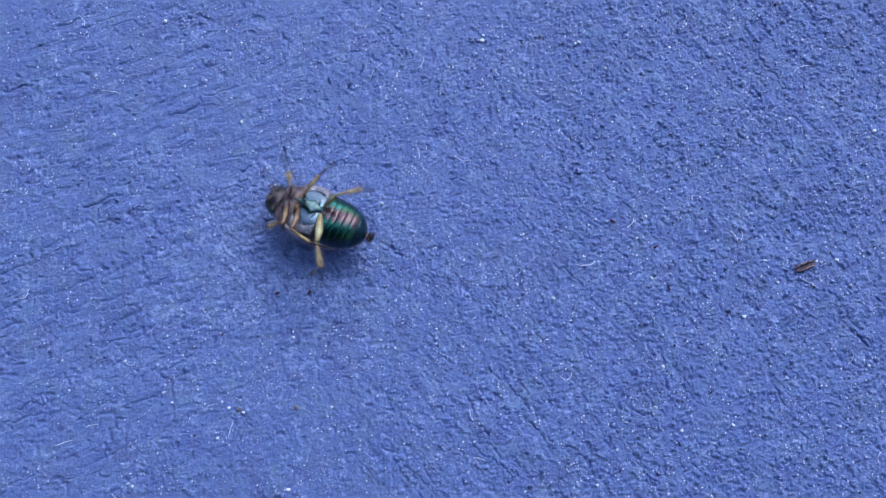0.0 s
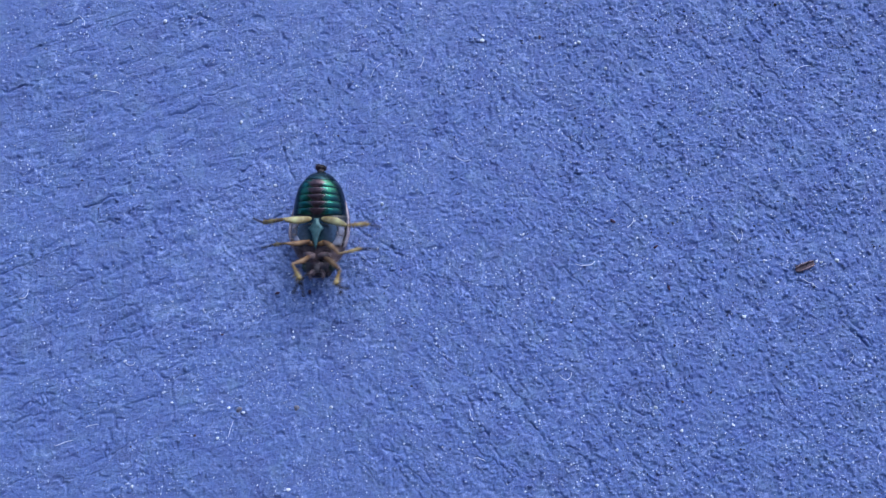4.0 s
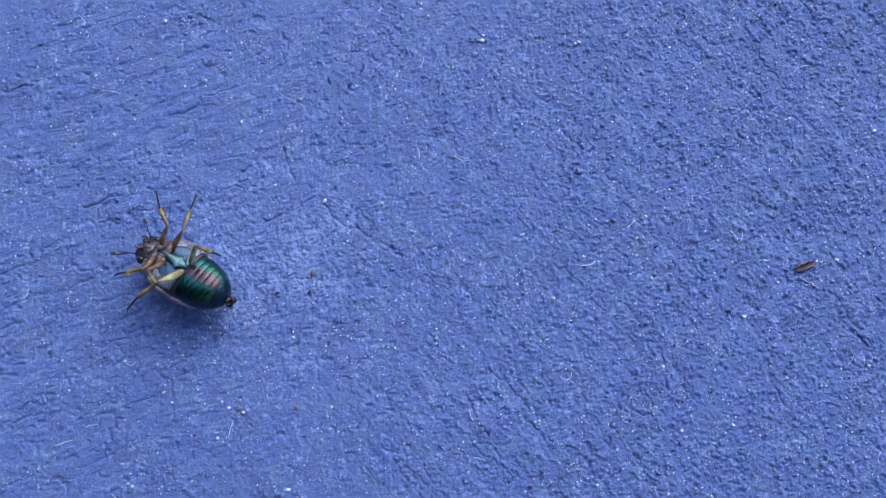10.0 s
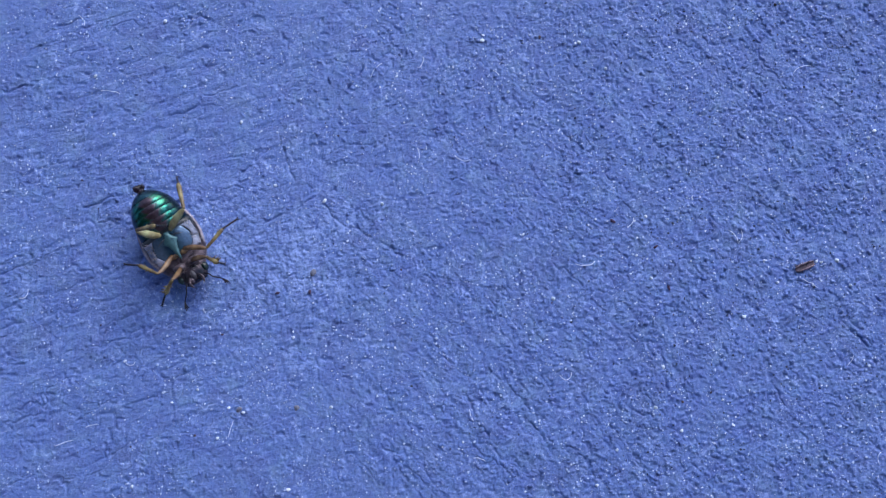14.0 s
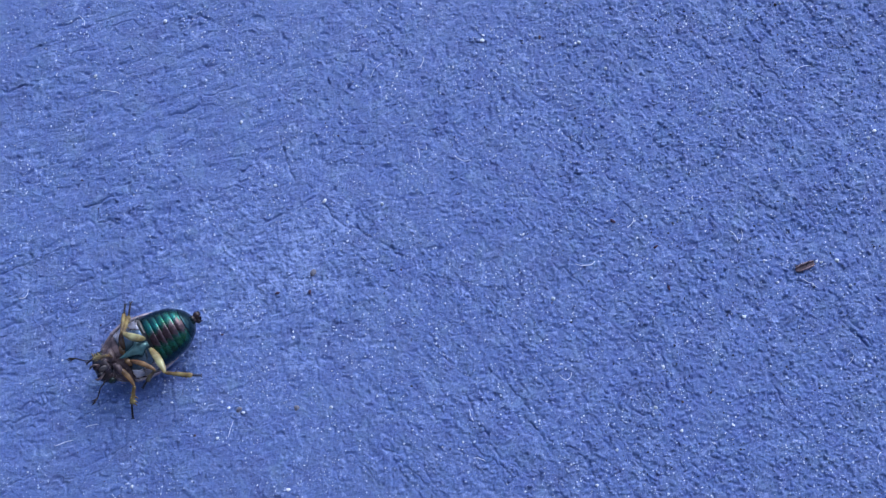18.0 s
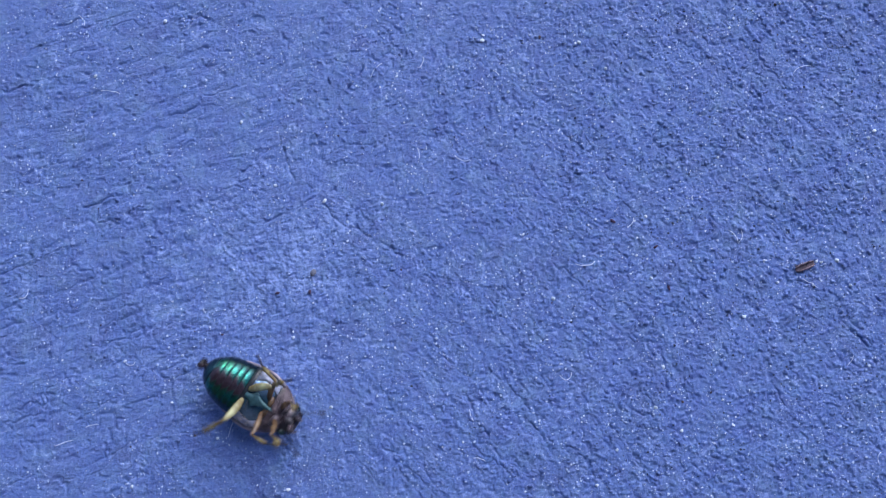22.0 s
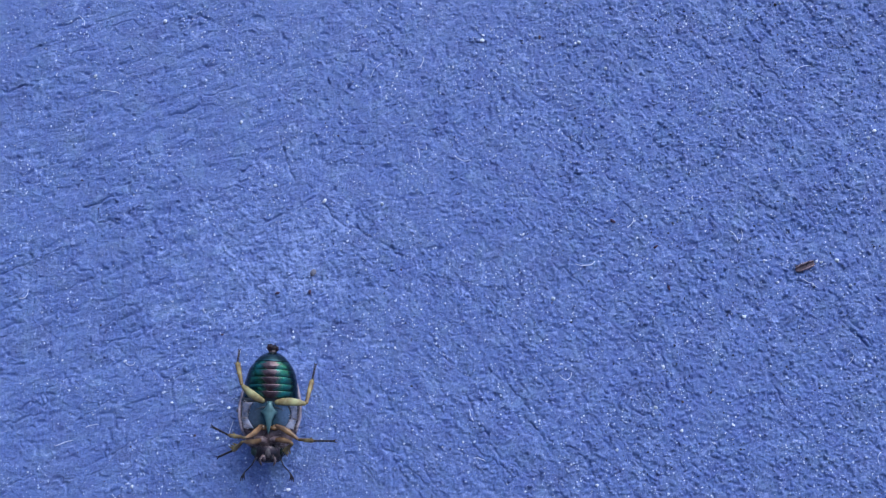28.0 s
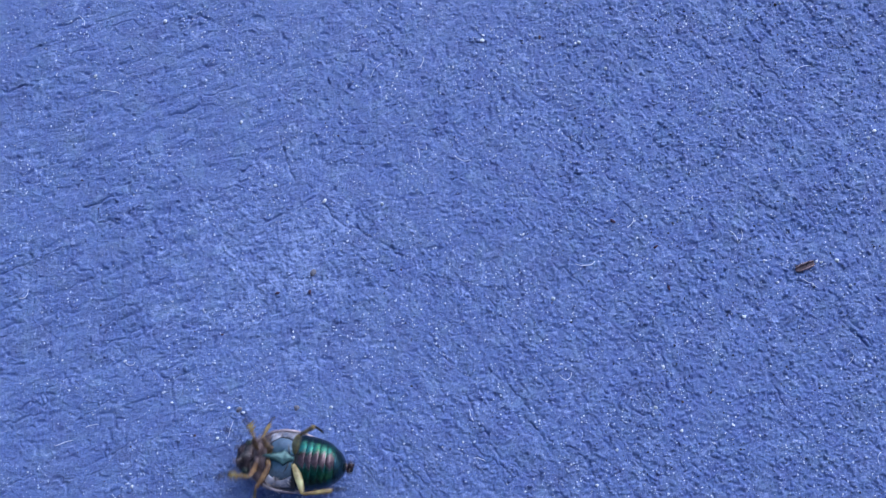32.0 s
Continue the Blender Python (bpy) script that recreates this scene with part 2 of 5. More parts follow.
def grains(x, y, seed):
    """Rounded grains in a jittered cell pattern: 0 between them, up to 1 on top of each."""
    ix, iy = np.floor(x), np.floor(y)
    best = np.zeros_like(x)
    for dx in (-1, 0, 1):
        for dy in (-1, 0, 1):
            cx, cy = ix + dx, iy + dy
            px = cx + lattice(cx, cy, seed)
            py = cy + lattice(cx, cy, seed + 7)
            size = 0.35 + 0.55 * lattice(cx, cy, seed + 13) ** 1.5
            d2 = ((x - px) ** 2 + (y - py) ** 2) / size ** 2
            best = np.maximum(best, np.sqrt(np.clip(1 - d2, 0, 1)) * size)
    return best


# hairline cracks and tool marks: x, y, x, y in mm, depth in mm
MARKS = [
    (-18.0, 27.9, -14.0, 34.3, 0.70),
    (-14.0, 34.3, -9.7, 36.4, 0.60),
    (-33.0, 4.3, -26.5, 6.7, 0.50),
    (-26.5, 6.7, -22.4, 9.8, 0.50),
    (3.5, -24.8, 9.9, -36.8, 0.60),
    (13.3, -28.2, 19.0, -35.9, 0.60),
    (37.4, -15.0, 39.6, -29.2, 0.60),
    (-30.1, 21.2, -26.4, 12.6, 0.60),
    (-80.2, 28.9, -69.6, 31.5, 0.60),
    (-69.1, 5.0, -57.3, 9.8, 0.55),
    (57.4, -23.8, 62.3, -34.0, 0.60),
    (-22.5, 9.1, -16.9, 4.1, 0.50),
    (-16.9, 4.1, -11.9, 1.6, 0.55),
    (-11.9, 1.6, -5.7, -2.2, 0.50),
    (70.8, -12.0, 76.2, -21.9, 0.50),
    (-77.0, -20.7, -70.2, -19.9, 0.50),
    (-2.4, -15.0, 1.6, -20.9, 0.45),
]


def plateaus(x, y, seed, stretch=1.0):
    """Flat skins of paint with ragged, steep edges and crevices between them: about 0 to 1. Stretched along x."""
    wx = x + 0.5 * smooth_noise(x / 1.4, y / 1.4, seed + 1) + 0.22 * smooth_noise(x / 0.45, y / 0.45, seed + 2)
    wy = y + 0.5 * smooth_noise(x / 1.4, y / 1.4, seed + 3) + 0.22 * smooth_noise(x / 0.45, y / 0.45, seed + 4)
    wx = wx / stretch
    n = streak(wx / 1.9, wy / 1.9, seed + 5) + 0.7 * streak(wx / 0.95 + 5, wy / 0.95, seed + 6) + 0.22 * smooth_noise(wx / 0.5, wy / 0.5, seed + 7)
    f = np.clip((n + 0.30) / 0.26, 0, 1)
    g = np.clip((n - 0.16) / 0.24, 0, 1)
    return 0.62 * f * f * (3 - 2 * f) + 0.38 * g * g * (3 - 2 * g) + 0.12 * n


def relief(x, y):
    """Height of the ground in mm at x, y in mm."""
    wx = x + 0.35 * smooth_noise(x / 1.1, y / 1.1, 21)
    wy = y + 0.35 * smooth_noise(x / 1.1, y / 1.1, 22)
    z = 0.5 * smooth_noise(x / 14, y / 14, 1) + 0.16 * smooth_noise(wx / 3.6, wy / 3.6, 2)
    # rougher in patches to the west; flat paint with single grains to the east
    east = 1 / (1 + np.exp(np.clip(-(x - 4) / 9, -50, 50)))
    rough = (0.5 + 0.75 * np.clip(smooth_noise(x / 13 + 3, y / 13, 5) * 1.6 + 0.5, 0, 1)) * (1 - 0.2 * east)
    z += rough * (0.03 * smooth_noise(wx / 0.6, wy / 0.6, 4) + 0.03 * smooth_noise(x / 0.36, y / 0.36, 14))
    # two sweeps of the trowel that meet in the middle, and loose render between them
    west = 1 / (1 + np.exp(np.clip((x + 30 - 0.15 * y) / 6, -50, 50)))
    south = 1 / (1 + np.exp(np.clip(-(x + 4 - 0.45 * y) / 8, -50, 50)))
    loose = np.clip(1 - west - south, 0.0, 1)
    for turn, seed, fade, stretch in ((23, 61, west, 3.2), (-52, 71, south, 2.1), (30, 81, loose, 1.0)):
        c, s = math.cos(radians(turn)), math.sin(radians(turn))
        u, v = c * x + s * y, c * y - s * x
        v = v + 1.6 * smooth_noise(u / 16, v / 16, seed + 9)
        z += (0.21 - 0.06 * east) * rough * fade * plateaus(u, v, seed, stretch)
        # thin crevices that wander between the skins of paint
        n = streak(u / (2.0 * stretch), v / 1.6, seed + 12) + 0.3 * smooth_noise(u / 0.7, v / 0.7, seed + 13)
        patch = np.clip(0.1 + 2.6 * smooth_noise(u / (2.2 * stretch), v / 2.4, seed + 14), 0, 1)
        z -= 0.34 * fade * patch * np.clip(1 - np.abs(n) / 0.075, 0, 1)
        if stretch > 1:
            # long furrows, broken off here and there
            r = streak(u / 9, v / 1.7, seed + 10)
            broken = np.clip(0.4 + 2.2 * smooth_noise(u / 9, v / 4, seed + 11), 0, 1)
            z += fade * broken * (0.13 * r - 0.9 * np.clip(-r - 0.25, 0, 1))
    # sand grains under the paint, in loose clusters
    crowd = np.clip(0.4 + 2.4 * smooth_noise(x / 4.5, y / 4.5, 15), 0, 1)
    z += crowd * rough * (0.07 * grains(wx / 0.95, wy / 0.95, 6) + 0.09 * grains(x / 0.5, y / 0.5, 8))
    # single coarse grains and the small holes beside them
    for cell, seed, tall, least in ((1.2, 33, 0.5, 0.66), (0.75, 36, 0.5, 0.66), (0.5, 39, 0.4, 0.6)):
        z += tall * (0.3 + 0.7 * east) * np.clip(grains(wx / cell, wy / cell, seed) - least, 0, 1) ** 0.6
    z -= 1.4 * (0.3 + 0.7 * east) * np.minimum(np.clip(smooth_noise(wx / 0.6, wy / 0.6, 34) - 0.32, 0, 1), 0.2)
    # the rubbed patch, where grains stand bare between holes
    bare = np.exp(-np.clip(((x + 27) ** 2 + (y + 4) ** 2) / 240, 0, 50))
    z += bare * (0.2 * grains(wx / 0.75, wy / 0.75, 51) - 1.4 * np.minimum(np.clip(smooth_noise(wx / 0.5, wy / 0.5, 52) - 0.22, 0, 1), 0.18))
    # ragged pits where the paint has not filled the render
    pits = np.clip(smooth_noise(wx / 0.9, wy / 0.9, 9) + 0.4 * smooth_noise(x / 3.4, y / 3.4, 16) - 0.3, 0, 1)
    z -= (1 - 0.5 * east) * 1.5 * np.minimum(pits, 0.17)
    ragged = np.clip(0.4 + 2.4 * smooth_noise(x / 0.9, y / 0.9, 19), 0.02, 1)
    wx, wy = wx + 0.9 * smooth_noise(x / 2.2, y / 2.2, 23), wy + 0.9 * smooth_noise(x / 2.2, y / 2.2, 24)
    wx, wy = wx + 0.3 * smooth_noise(x / 0.5, y / 0.5, 25), wy + 0.3 * smooth_noise(x / 0.5, y / 0.5, 26)
    for ax, ay, bx, by, deep in MARKS:
        dx, dy = bx - ax, by - ay
        n2 = dx * dx + dy * dy
        t = np.clip(((wx - ax) * dx + (wy - ay) * dy) / n2, 0, 1)
        d = np.hypot(wx - ax - t * dx, wy - ay - t * dy)
        z -= 1.0 * deep * ragged * np.exp(-(d / (0.12 + 0.13 * np.clip(smooth_noise(x / 0.9, y / 0.9, 17) + 0.5, 0, 1))) ** 2) * np.sqrt(np.clip(1.02 - (2 * t - 1) ** 2, 0, 1))
    return z


def axis(low, high, step, reach):
    mid = np.arange(low, high, step)
    out, gap, at = [], step, 0.0
    while at < reach:
        gap *= 1.32
        at += gap
        out.append(at)
    out = np.array(out)
    return np.concatenate((low - out[::-1], mid, mid[-1] + out))


def height_at(x, y):
    return float(relief(np.array([x]), np.array([y]))[0])


def build_ground():
    xs, ys = axis(-82, 82, 0.145, 40000), axis(-46, 49, 0.145, 40000)
    gx, gy = np.meshgrid(xs, ys)
    z = relief(gx.ravel(), gy.ravel())
    far = np.clip((np.maximum(np.abs(gx.ravel()), np.abs(gy.ravel())) - 300) / 3000, 0, 1)
    z = z * (1 - far)
    co = np.stack((gx.ravel(), gy.ravel(), z), 1) * MM
    w, h = len(xs), len(ys)
    i = (np.arange(h - 1)[:, None] * w + np.arange(w - 1)[None, :]).ravel()
    quads = np.stack((i, i + 1, i + w + 1, i + w), 1)
    me = bpy.data.meshes.new("ground")
    me.vertices.add(len(co))
    me.vertices.foreach_set("co", co.ravel())
    me.loops.add(quads.size)
    me.loops.foreach_set("vertex_index", quads.ravel())
    me.polygons.add(len(quads))
    me.polygons.foreach_set("loop_start", np.arange(len(quads)) * 4)
    me.update(calc_edges=True)
    me.shade_smooth()
    me.materials.append(PAINT)
    return tagged(new("ground", me), "rough concrete ground painted weathered blue", "ground", kind="structure")


build_ground()


def slab(name, low, high, material, label, category):
    bm = bmesh.new()
    bmesh.ops.create_cube(bm, size=1)
    for v in bm.verts:
        v.co = Vector([low[i] if v.co[i] < 0 else high[i] for i in range(3)])
    return tagged(mesh_object(name, bm, material, False), label, category, kind="structure")


# unseen light blockers, added behind the camera: a plain wall and its roof
slab("blocker_south", (-6, -1.9, -0.02), (6, -1.7, 2.5), BLOCKER, "unseen plain dark grey wall, added to block light behind the blue ground", "wall")
slab("ceiling", (-6, -1.7, 2.4), (0.5, 0.3, 2.5), BLOCKER, "unseen plain dark grey ceiling, added to block light over the blue ground", "ceiling")


# ---- the beetle, on its back: x towards the head, z up from the belly ----
CASE_W = along([-8.7, -7.4, -5.6, -3.8, -2, 0, 2, 4.3], [0.6, 2.1, 3.65, 4.5, 5.0, 5.35, 5.35, 4.7])
CASE_Z = along([-8.7, -6.5, -4, 0, 4.3], [3.6, 1.3, 0.25, 0.0, 0.5])
RIM_Z = along([-8.7, -4, -1, 1, 4.3], [4.2, 4.3, 4.8, 5.3, 5.6])
BELLY_W = along([-9.0, -8.75, -8.2, -7.3, -6, -4.5, -3, -1.0], [0.7, 1.4, 2.15, 3.0, 3.85, 4.3, 4.55, 4.65])
BELLY_Z = along([-9.0, -8.75, -8.3, -7.5, -6.5, -5, -3, -1, 1, 4], [5.6, 6.4, 7.3, 8.05, 8.4, 8.45, 8.25, 7.9, 7.7, 7.2])
WAIST = 4.9


def arc_loop(x, w, top, base, thick, n=22, power=0.75, x_in=None):
    """A curved plate across the belly: outer arc and, inside it, the return."""
    outer, inner = [], []
    for i in range(n + 1):
        a = math.pi * i / n
        c, s = math.cos(a), math.sin(a) ** power
        outer.append(Vector((x, w * c, base + (top - base) * s)) * MM)
        inner.append(Vector((x if x_in is None else x_in, (w - thick) * c, base + (top - base - thick) * s)) * MM)
    return outer + inner[::-1]


def build_wing_case(beetle, side):
    bm = bmesh.new()
    loops = []
    for x in np.linspace(-8.7, 4.3, 28):
        w, low = CASE_W(x), CASE_Z(x)
        rim = RIM_Z(x)
        loop = [Vector((x, side * (w - 0.55), rim + 0.08)), Vector((x, side * (w - 0.16), rim + 0.22)), Vector((x, side * w, rim))]
        for i in range(1, 10):
            a = 0.5 * math.pi * i / 9
            loop.append(Vector((x, side * w * math.cos(a) ** 0.8, rim + (low - rim) * math.sin(a) ** 0.9)))
        for i in range(9, 0, -1):
            a = 0.5 * math.pi * i / 9
            loop.append(Vector((x, side * (w - 0.4) * math.cos(a) ** 0.8, rim + (low + 0.4 - rim) * math.sin(a) ** 0.9)))
        loops.append([p * MM for p in loop])
    return part("wing_case", loft(bm, loops), RIM, beetle, "glossy pinkish tan wing case")


def build_belly_plates(beetle):
    edges = [-1.2, -2.3, -3.45, -4.65, -5.9, -7.25, -9.0]
    for front, back in zip(edges, edges[1:]):
        bm = bmesh.new()
        loops = []
        steps = 9
        for k in range(steps + 1):
            f = k / steps
            x = front + (back - front - 0.04) * f
            lift = -0.05 + 0.075 * math.sin(math.pi * min(1.0, f + 0.04)) ** 0.7
            loops.append(arc_loop(x, BELLY_W(x) + lift, BELLY_Z(x) + lift, WAIST - 0.3, 0.4, 28, 0.8))
        part("belly_plate", loft(bm, loops), TAIL_PLATE if back < -8 else ABDOMEN, beetle, "blue-green tail plate" if back < -8 else "")


def plate(beetle, name, material, xs, near, far, side, drop, label="", proud=0.07):
    """A convex plate on one half of the breast, between two edges given along x."""
    bm = bmesh.new()
    loops = []
    lip = 0.015 * (xs[-1] - xs[0])
    xs = [xs[0], xs[0] + lip, *xs[1:-1], xs[-1] - lip, xs[-1]]
    across = (0, 0.012, 0.1, 0.2, 0.3, 0.4, 0.5, 0.6, 0.7, 0.8, 0.9, 0.988, 1)
    for x in xs:
        n0, n1 = near(x), far(x)
        ring = []
        for f in across:
            y = n0 + (n1 - n0) * f
            z = WAIST - 0.2 + (BELLY_Z(x) - 0.3 - WAIST + 0.2) * max(0.02, 1 - (y / 5.0) ** 2) ** 0.34
            g = (x - xs[0]) / (xs[-1] - xs[0])
            dome = (math.sin(math.pi * f) * math.sin(math.pi * g)) ** 0.5 if 0 < f < 1 and 0 < g < 1 else 0
            ring.append(Vector((x, side * y, z - 0.02 + (proud + 0.02) * dome - drop)) * MM)
        ring += [Vector((p.x, p.y, p.z - 0.5 * MM)) for p in ring[::-1]]
        loops.append(ring)
    part(name, loft(bm, loops), material, beetle, label)


def build_breast(beetle):
    bm = bmesh.new()
    loops = []
    for x in np.linspace(-1.15, 4.0, 12):
        w = float(np.interp(x, [-1.15, 1, 4], [4.95, 4.85, 4.1]))
        loops.append(arc_loop(x, w, BELLY_Z(x) - 0.35, WAIST - 0.2, 1.2, 24, 0.62))
    part("breast", loft(bm, loops), JOINT, beetle, "black joint skin of the breast")
    bm = bmesh.new()
    loft(bm, [arc_loop(x, 4.6, BELLY_Z(x) - 0.3, WAIST - 0.3, 1.0, 24, 0.68) for x in (-1.5, -1.2, -0.95, -0.75)])
    part("waist_seam", bm, JOINT, beetle, "black seam between belly and breast")
    bm = bmesh.new()
    loft(bm, [arc_loop(x, BELLY_W(x) - 0.1, BELLY_Z(x) - 0.1, WAIST - 0.3, 1.0, 24, 0.8) for x in np.linspace(-8.6, -1.4, 14)])
    part("belly", bm, JOINT, beetle, "black joint skin of the belly")
    for side in (1, -1):
        # each half of the breast: a glossy roof-like plate and two pale pieces along the flank
        plate(beetle, "breast_half", BREAST, np.linspace(-0.4, 3.6, 10), along([-0.4, 1.0, 3.6], [0.4, 0.45, 0.2]),
              along([-0.4, 1.2, 2.6, 3.6], [2.7, 3.55, 3.45, 2.4]), side, 0.0, "glossy steel-blue breast plate", 0.12)
        plate(beetle, "flank_plate", FLANK, np.linspace(-0.4, 2.2, 8), along([-0.4, 0.6, 1.2, 2.2], [2.8, 3.4, 3.65, 3.6]), along([-0.4, 2.2], [4.55, 4.6]), side, -0.06, "pale lilac flank plate", 0.12)
        plate(beetle, "flank_plate", FLANK, np.linspace(2.28, 3.9, 6), along([2.28, 3.9], [3.55, 2.5]), along([2.4, 3.9], [4.55, 4.1]), side, -0.06, "pale lilac flank plate", 0.12)
    # the star-shaped plate whose spine points forward between the middle legs
    bm = bmesh.new()
    loops = []
    for x, w, z in ((-0.6, 0.42, 7.86), (0.0, 0.5, 7.95), (0.45, 0.72, 8.0), (0.85, 1.05, 8.0), (1.15, 1.42, 7.98), (1.4, 1.22, 8.0), (1.7, 0.92, 8.06), (2.1, 0.74, 8.1),
                    (2.6, 0.58, 8.14), (3.2, 0.45, 8.17), (3.8, 0.32, 8.18), (4.3, 0.2, 8.16), (4.8, 0.05, 8.1)):
        loops.append([Vector((x, w * c, z + h)) * MM for c, h in ((1, -0.2), (0.85, -0.1), (0.5, -0.04), (0.0, 0.05), (-0.5, -0.04), (-0.85, -0.1), (-1, -0.2), (-0.6, -0.7), (0.6, -0.7))])
    spine = part("breast_spine", loft(bm, loops), STERNUM, beetle, "pointed pale teal breast spine")
    for side in (1, -1):
        # dark sutures from the spine out to the flank
        bm = bmesh.new()
        tube(bm, [Vector((x, side * y, 0.06 + WAIST - 0.2 + (BELLY_Z(x) - 0.3 - WAIST + 0.2) * (1 - (y / 5.0) ** 2) ** 0.34)) * MM for x, y in ((0.3, 0.7), (0.45, 1.4), (0.75, 2.1), (1.2, 2.8))],
             [0.1 * MM, 0.16 * MM, 0.12 * MM, 0.03 * MM], 6, 0.7)
        part("suture", bm, JOINT, spine, "dark suture")


def build_front(beetle):
    # neck shield seen from below, brown and hairy
    bm = bmesh.new()
    loops = []
    for x in np.linspace(3.4, 7.4, 10):
        w = float(np.interp(x, [3.4, 4.2, 5.6, 7.4], [4.6, 4.75, 4.0, 2.7]))
        top = float(np.interp(x, [3.4, 5, 7.4], [6.6, 6.5, 5.8]))
        low = float(np.interp(x, [3.4, 5, 7.4], [0.7, 1.0, 2.6]))
        ring = [Vector((x, w * math.cos(a), (WAIST - 0.3) + ((top - WAIST + 0.3) if math.sin(a) > 0 else (WAIST - 0.3 - low)) * math.sin(a))) * MM
                for a in (2 * math.pi * i / 28 for i in range(28))]
        loops.append(ring)
    loft(bm, loops)
    rng = random.Random(9)
    for _ in range(160):
        x, y = rng.uniform(3.9, 7.0), rng.uniform(-3.4, 3.4)
        p = Vector((x, y, 6.45 - 0.13 * y * y))
        d = Vector((rng.uniform(-0.5, 0.7), 0.25 * y + rng.uniform(-0.3, 0.3), rng.uniform(0.2, 0.8))).normalized() * rng.uniform(0.4, 0.8)
        tube(bm, [p * MM, (p + d) * MM], [0.045 * MM, 0.01 * MM], 4)
    part("neck_shield", bm, BROWN, beetle, "brown neck shield")
    bm = bmesh.new()
    loops = []
    for x, w, top, low in ((6.3, 2.4, 6.0, 2.6), (7.0, 2.65, 6.3, 2.3), (7.9, 2.6, 6.25, 2.5), (8.5, 2.4, 6.0, 3.0), (9.05, 2.1, 5.6, 3.6), (9.4, 1.6, 5.1, 4.0)):
        mid = (top + low) / 2
        loops.append([Vector((x, w * math.cos(a), mid + (top - mid) * math.sin(a))) * MM for a in (2 * math.pi * i / 22 for i in range(22))])
    part("head", loft(bm, loops), HEAD, beetle, "dark shiny head")
    for side in (1, -1):
        bm = bmesh.new()
        bmesh.ops.create_uvsphere(bm, u_segments=16, v_segments=10, radius=1.0)
        for v in bm.verts:
            v.co = Vector((7.6 + 0.85 * v.co.x, side * 2.3 + 0.7 * v.co.y, 4.9 + 0.85 * v.co.z)) * MM
        part("compound_eye", bm, EYE_BLACK, beetle, "glossy black eye")
        # stalk and club of the feeler
        bm = bmesh.new()
        path = [(8.3, 1.5, 5.2), (9.2, 2.3, 5.6), (9.9, 2.6, 5.7), (10.5, 3.2, 5.5), (11.2, 3.9, 5.2)]
        tube(bm, [Vector((x, side * y, z)) * MM for x, y, z in path], [r * MM for r in (0.17, 0.12, 0.1, 0.11, 0.08)], 7)
        for k in range(3):
            tube(bm, [Vector((11.0, side * 3.75, 5.25)) * MM, Vector((11.7 + 0.12 * k, side * (3.9 + 0.2 * k), 5.2)) * MM,
                      Vector((12.4 + 0.1 * k, side * (3.75 + 0.32 * k), 5.05)) * MM], [0.08 * MM, 0.13 * MM, 0.05 * MM], 6, 0.5)
        part("feeler", bm, TARSUS, beetle, "thin black clubbed feeler")
        # mouth palps
        bm = bmesh.new()
        tube(bm, [Vector((8.2, side * 0.75, 6.0)) * MM, Vector((8.9, side * 1.25, 6.5)) * MM, Vector((9.5, side * 1.2, 6.3)) * MM, Vector((9.9, side * 1.0, 5.9)) * MM],
             [0.22 * MM, 0.2 * MM, 0.22 * MM, 0.12 * MM], 7)
        part("palp", bm, BROWN, beetle)
        bm = bmesh.new()
        bmesh.ops.create_uvsphere(bm, u_segments=12, v_segments=8, radius=1.0)
        for v in bm.verts:
            v.co = Vector((8.75 + 0.7 * v.co.x, side * 0.72 + 0.5 * v.co.y, 5.95 + 0.32 * v.co.z)) * MM
        part("jaw", bm, HEAD, beetle)
    bm = bmesh.new()
    loops = []
    for x, w, top in ((7.0, 0.35, 6.3), (7.6, 0.55, 6.42), (8.2, 0.5, 6.4), (8.7, 0.3, 6.2)):
        loops.append([Vector((x, w * math.cos(a), top - 0.4 + 0.4 * math.sin(a))) * MM for a in (2 * math.pi * i / 14 for i in range(14))])
    part("chin", loft(bm, loops), MOUTH, beetle, "pale chin plate")
    # hips of the front and middle legs
    for x, z, r, reach in ((5.75, 6.55, 0.62, 2.3), (3.75, 7.05, 0.5, 2.0)):
        for side in (1, -1):
            bm = bmesh.new()
            tube(bm, [Vector((x + 0.1, side * 0.25, z)) * MM, Vector((x, side * 0.9, z + 0.15)) * MM, Vector((x - 0.1, side * (reach - 0.5), z)) * MM, Vector((x - 0.2, side * reach, z - 0.5)) * MM],
                 [r * 0.6 * MM, r * MM, r * 0.95 * MM, r * 0.5 * MM], 10, 0.85)
            part("hip", bm, FEMUR if x < 5 else BROWN, beetle)
    # pale lip
    bm = bmesh.new()
    tube(bm, [Vector((9.2, y, 4.95 - 0.12 * y * y)) * MM for y in (-1.1, -0.55, 0, 0.55, 1.1)], [0.14 * MM, 0.26 * MM, 0.3 * MM, 0.26 * MM, 0.14 * MM], 8)
    part("lip", bm, MOUTH, beetle, "pale lip")


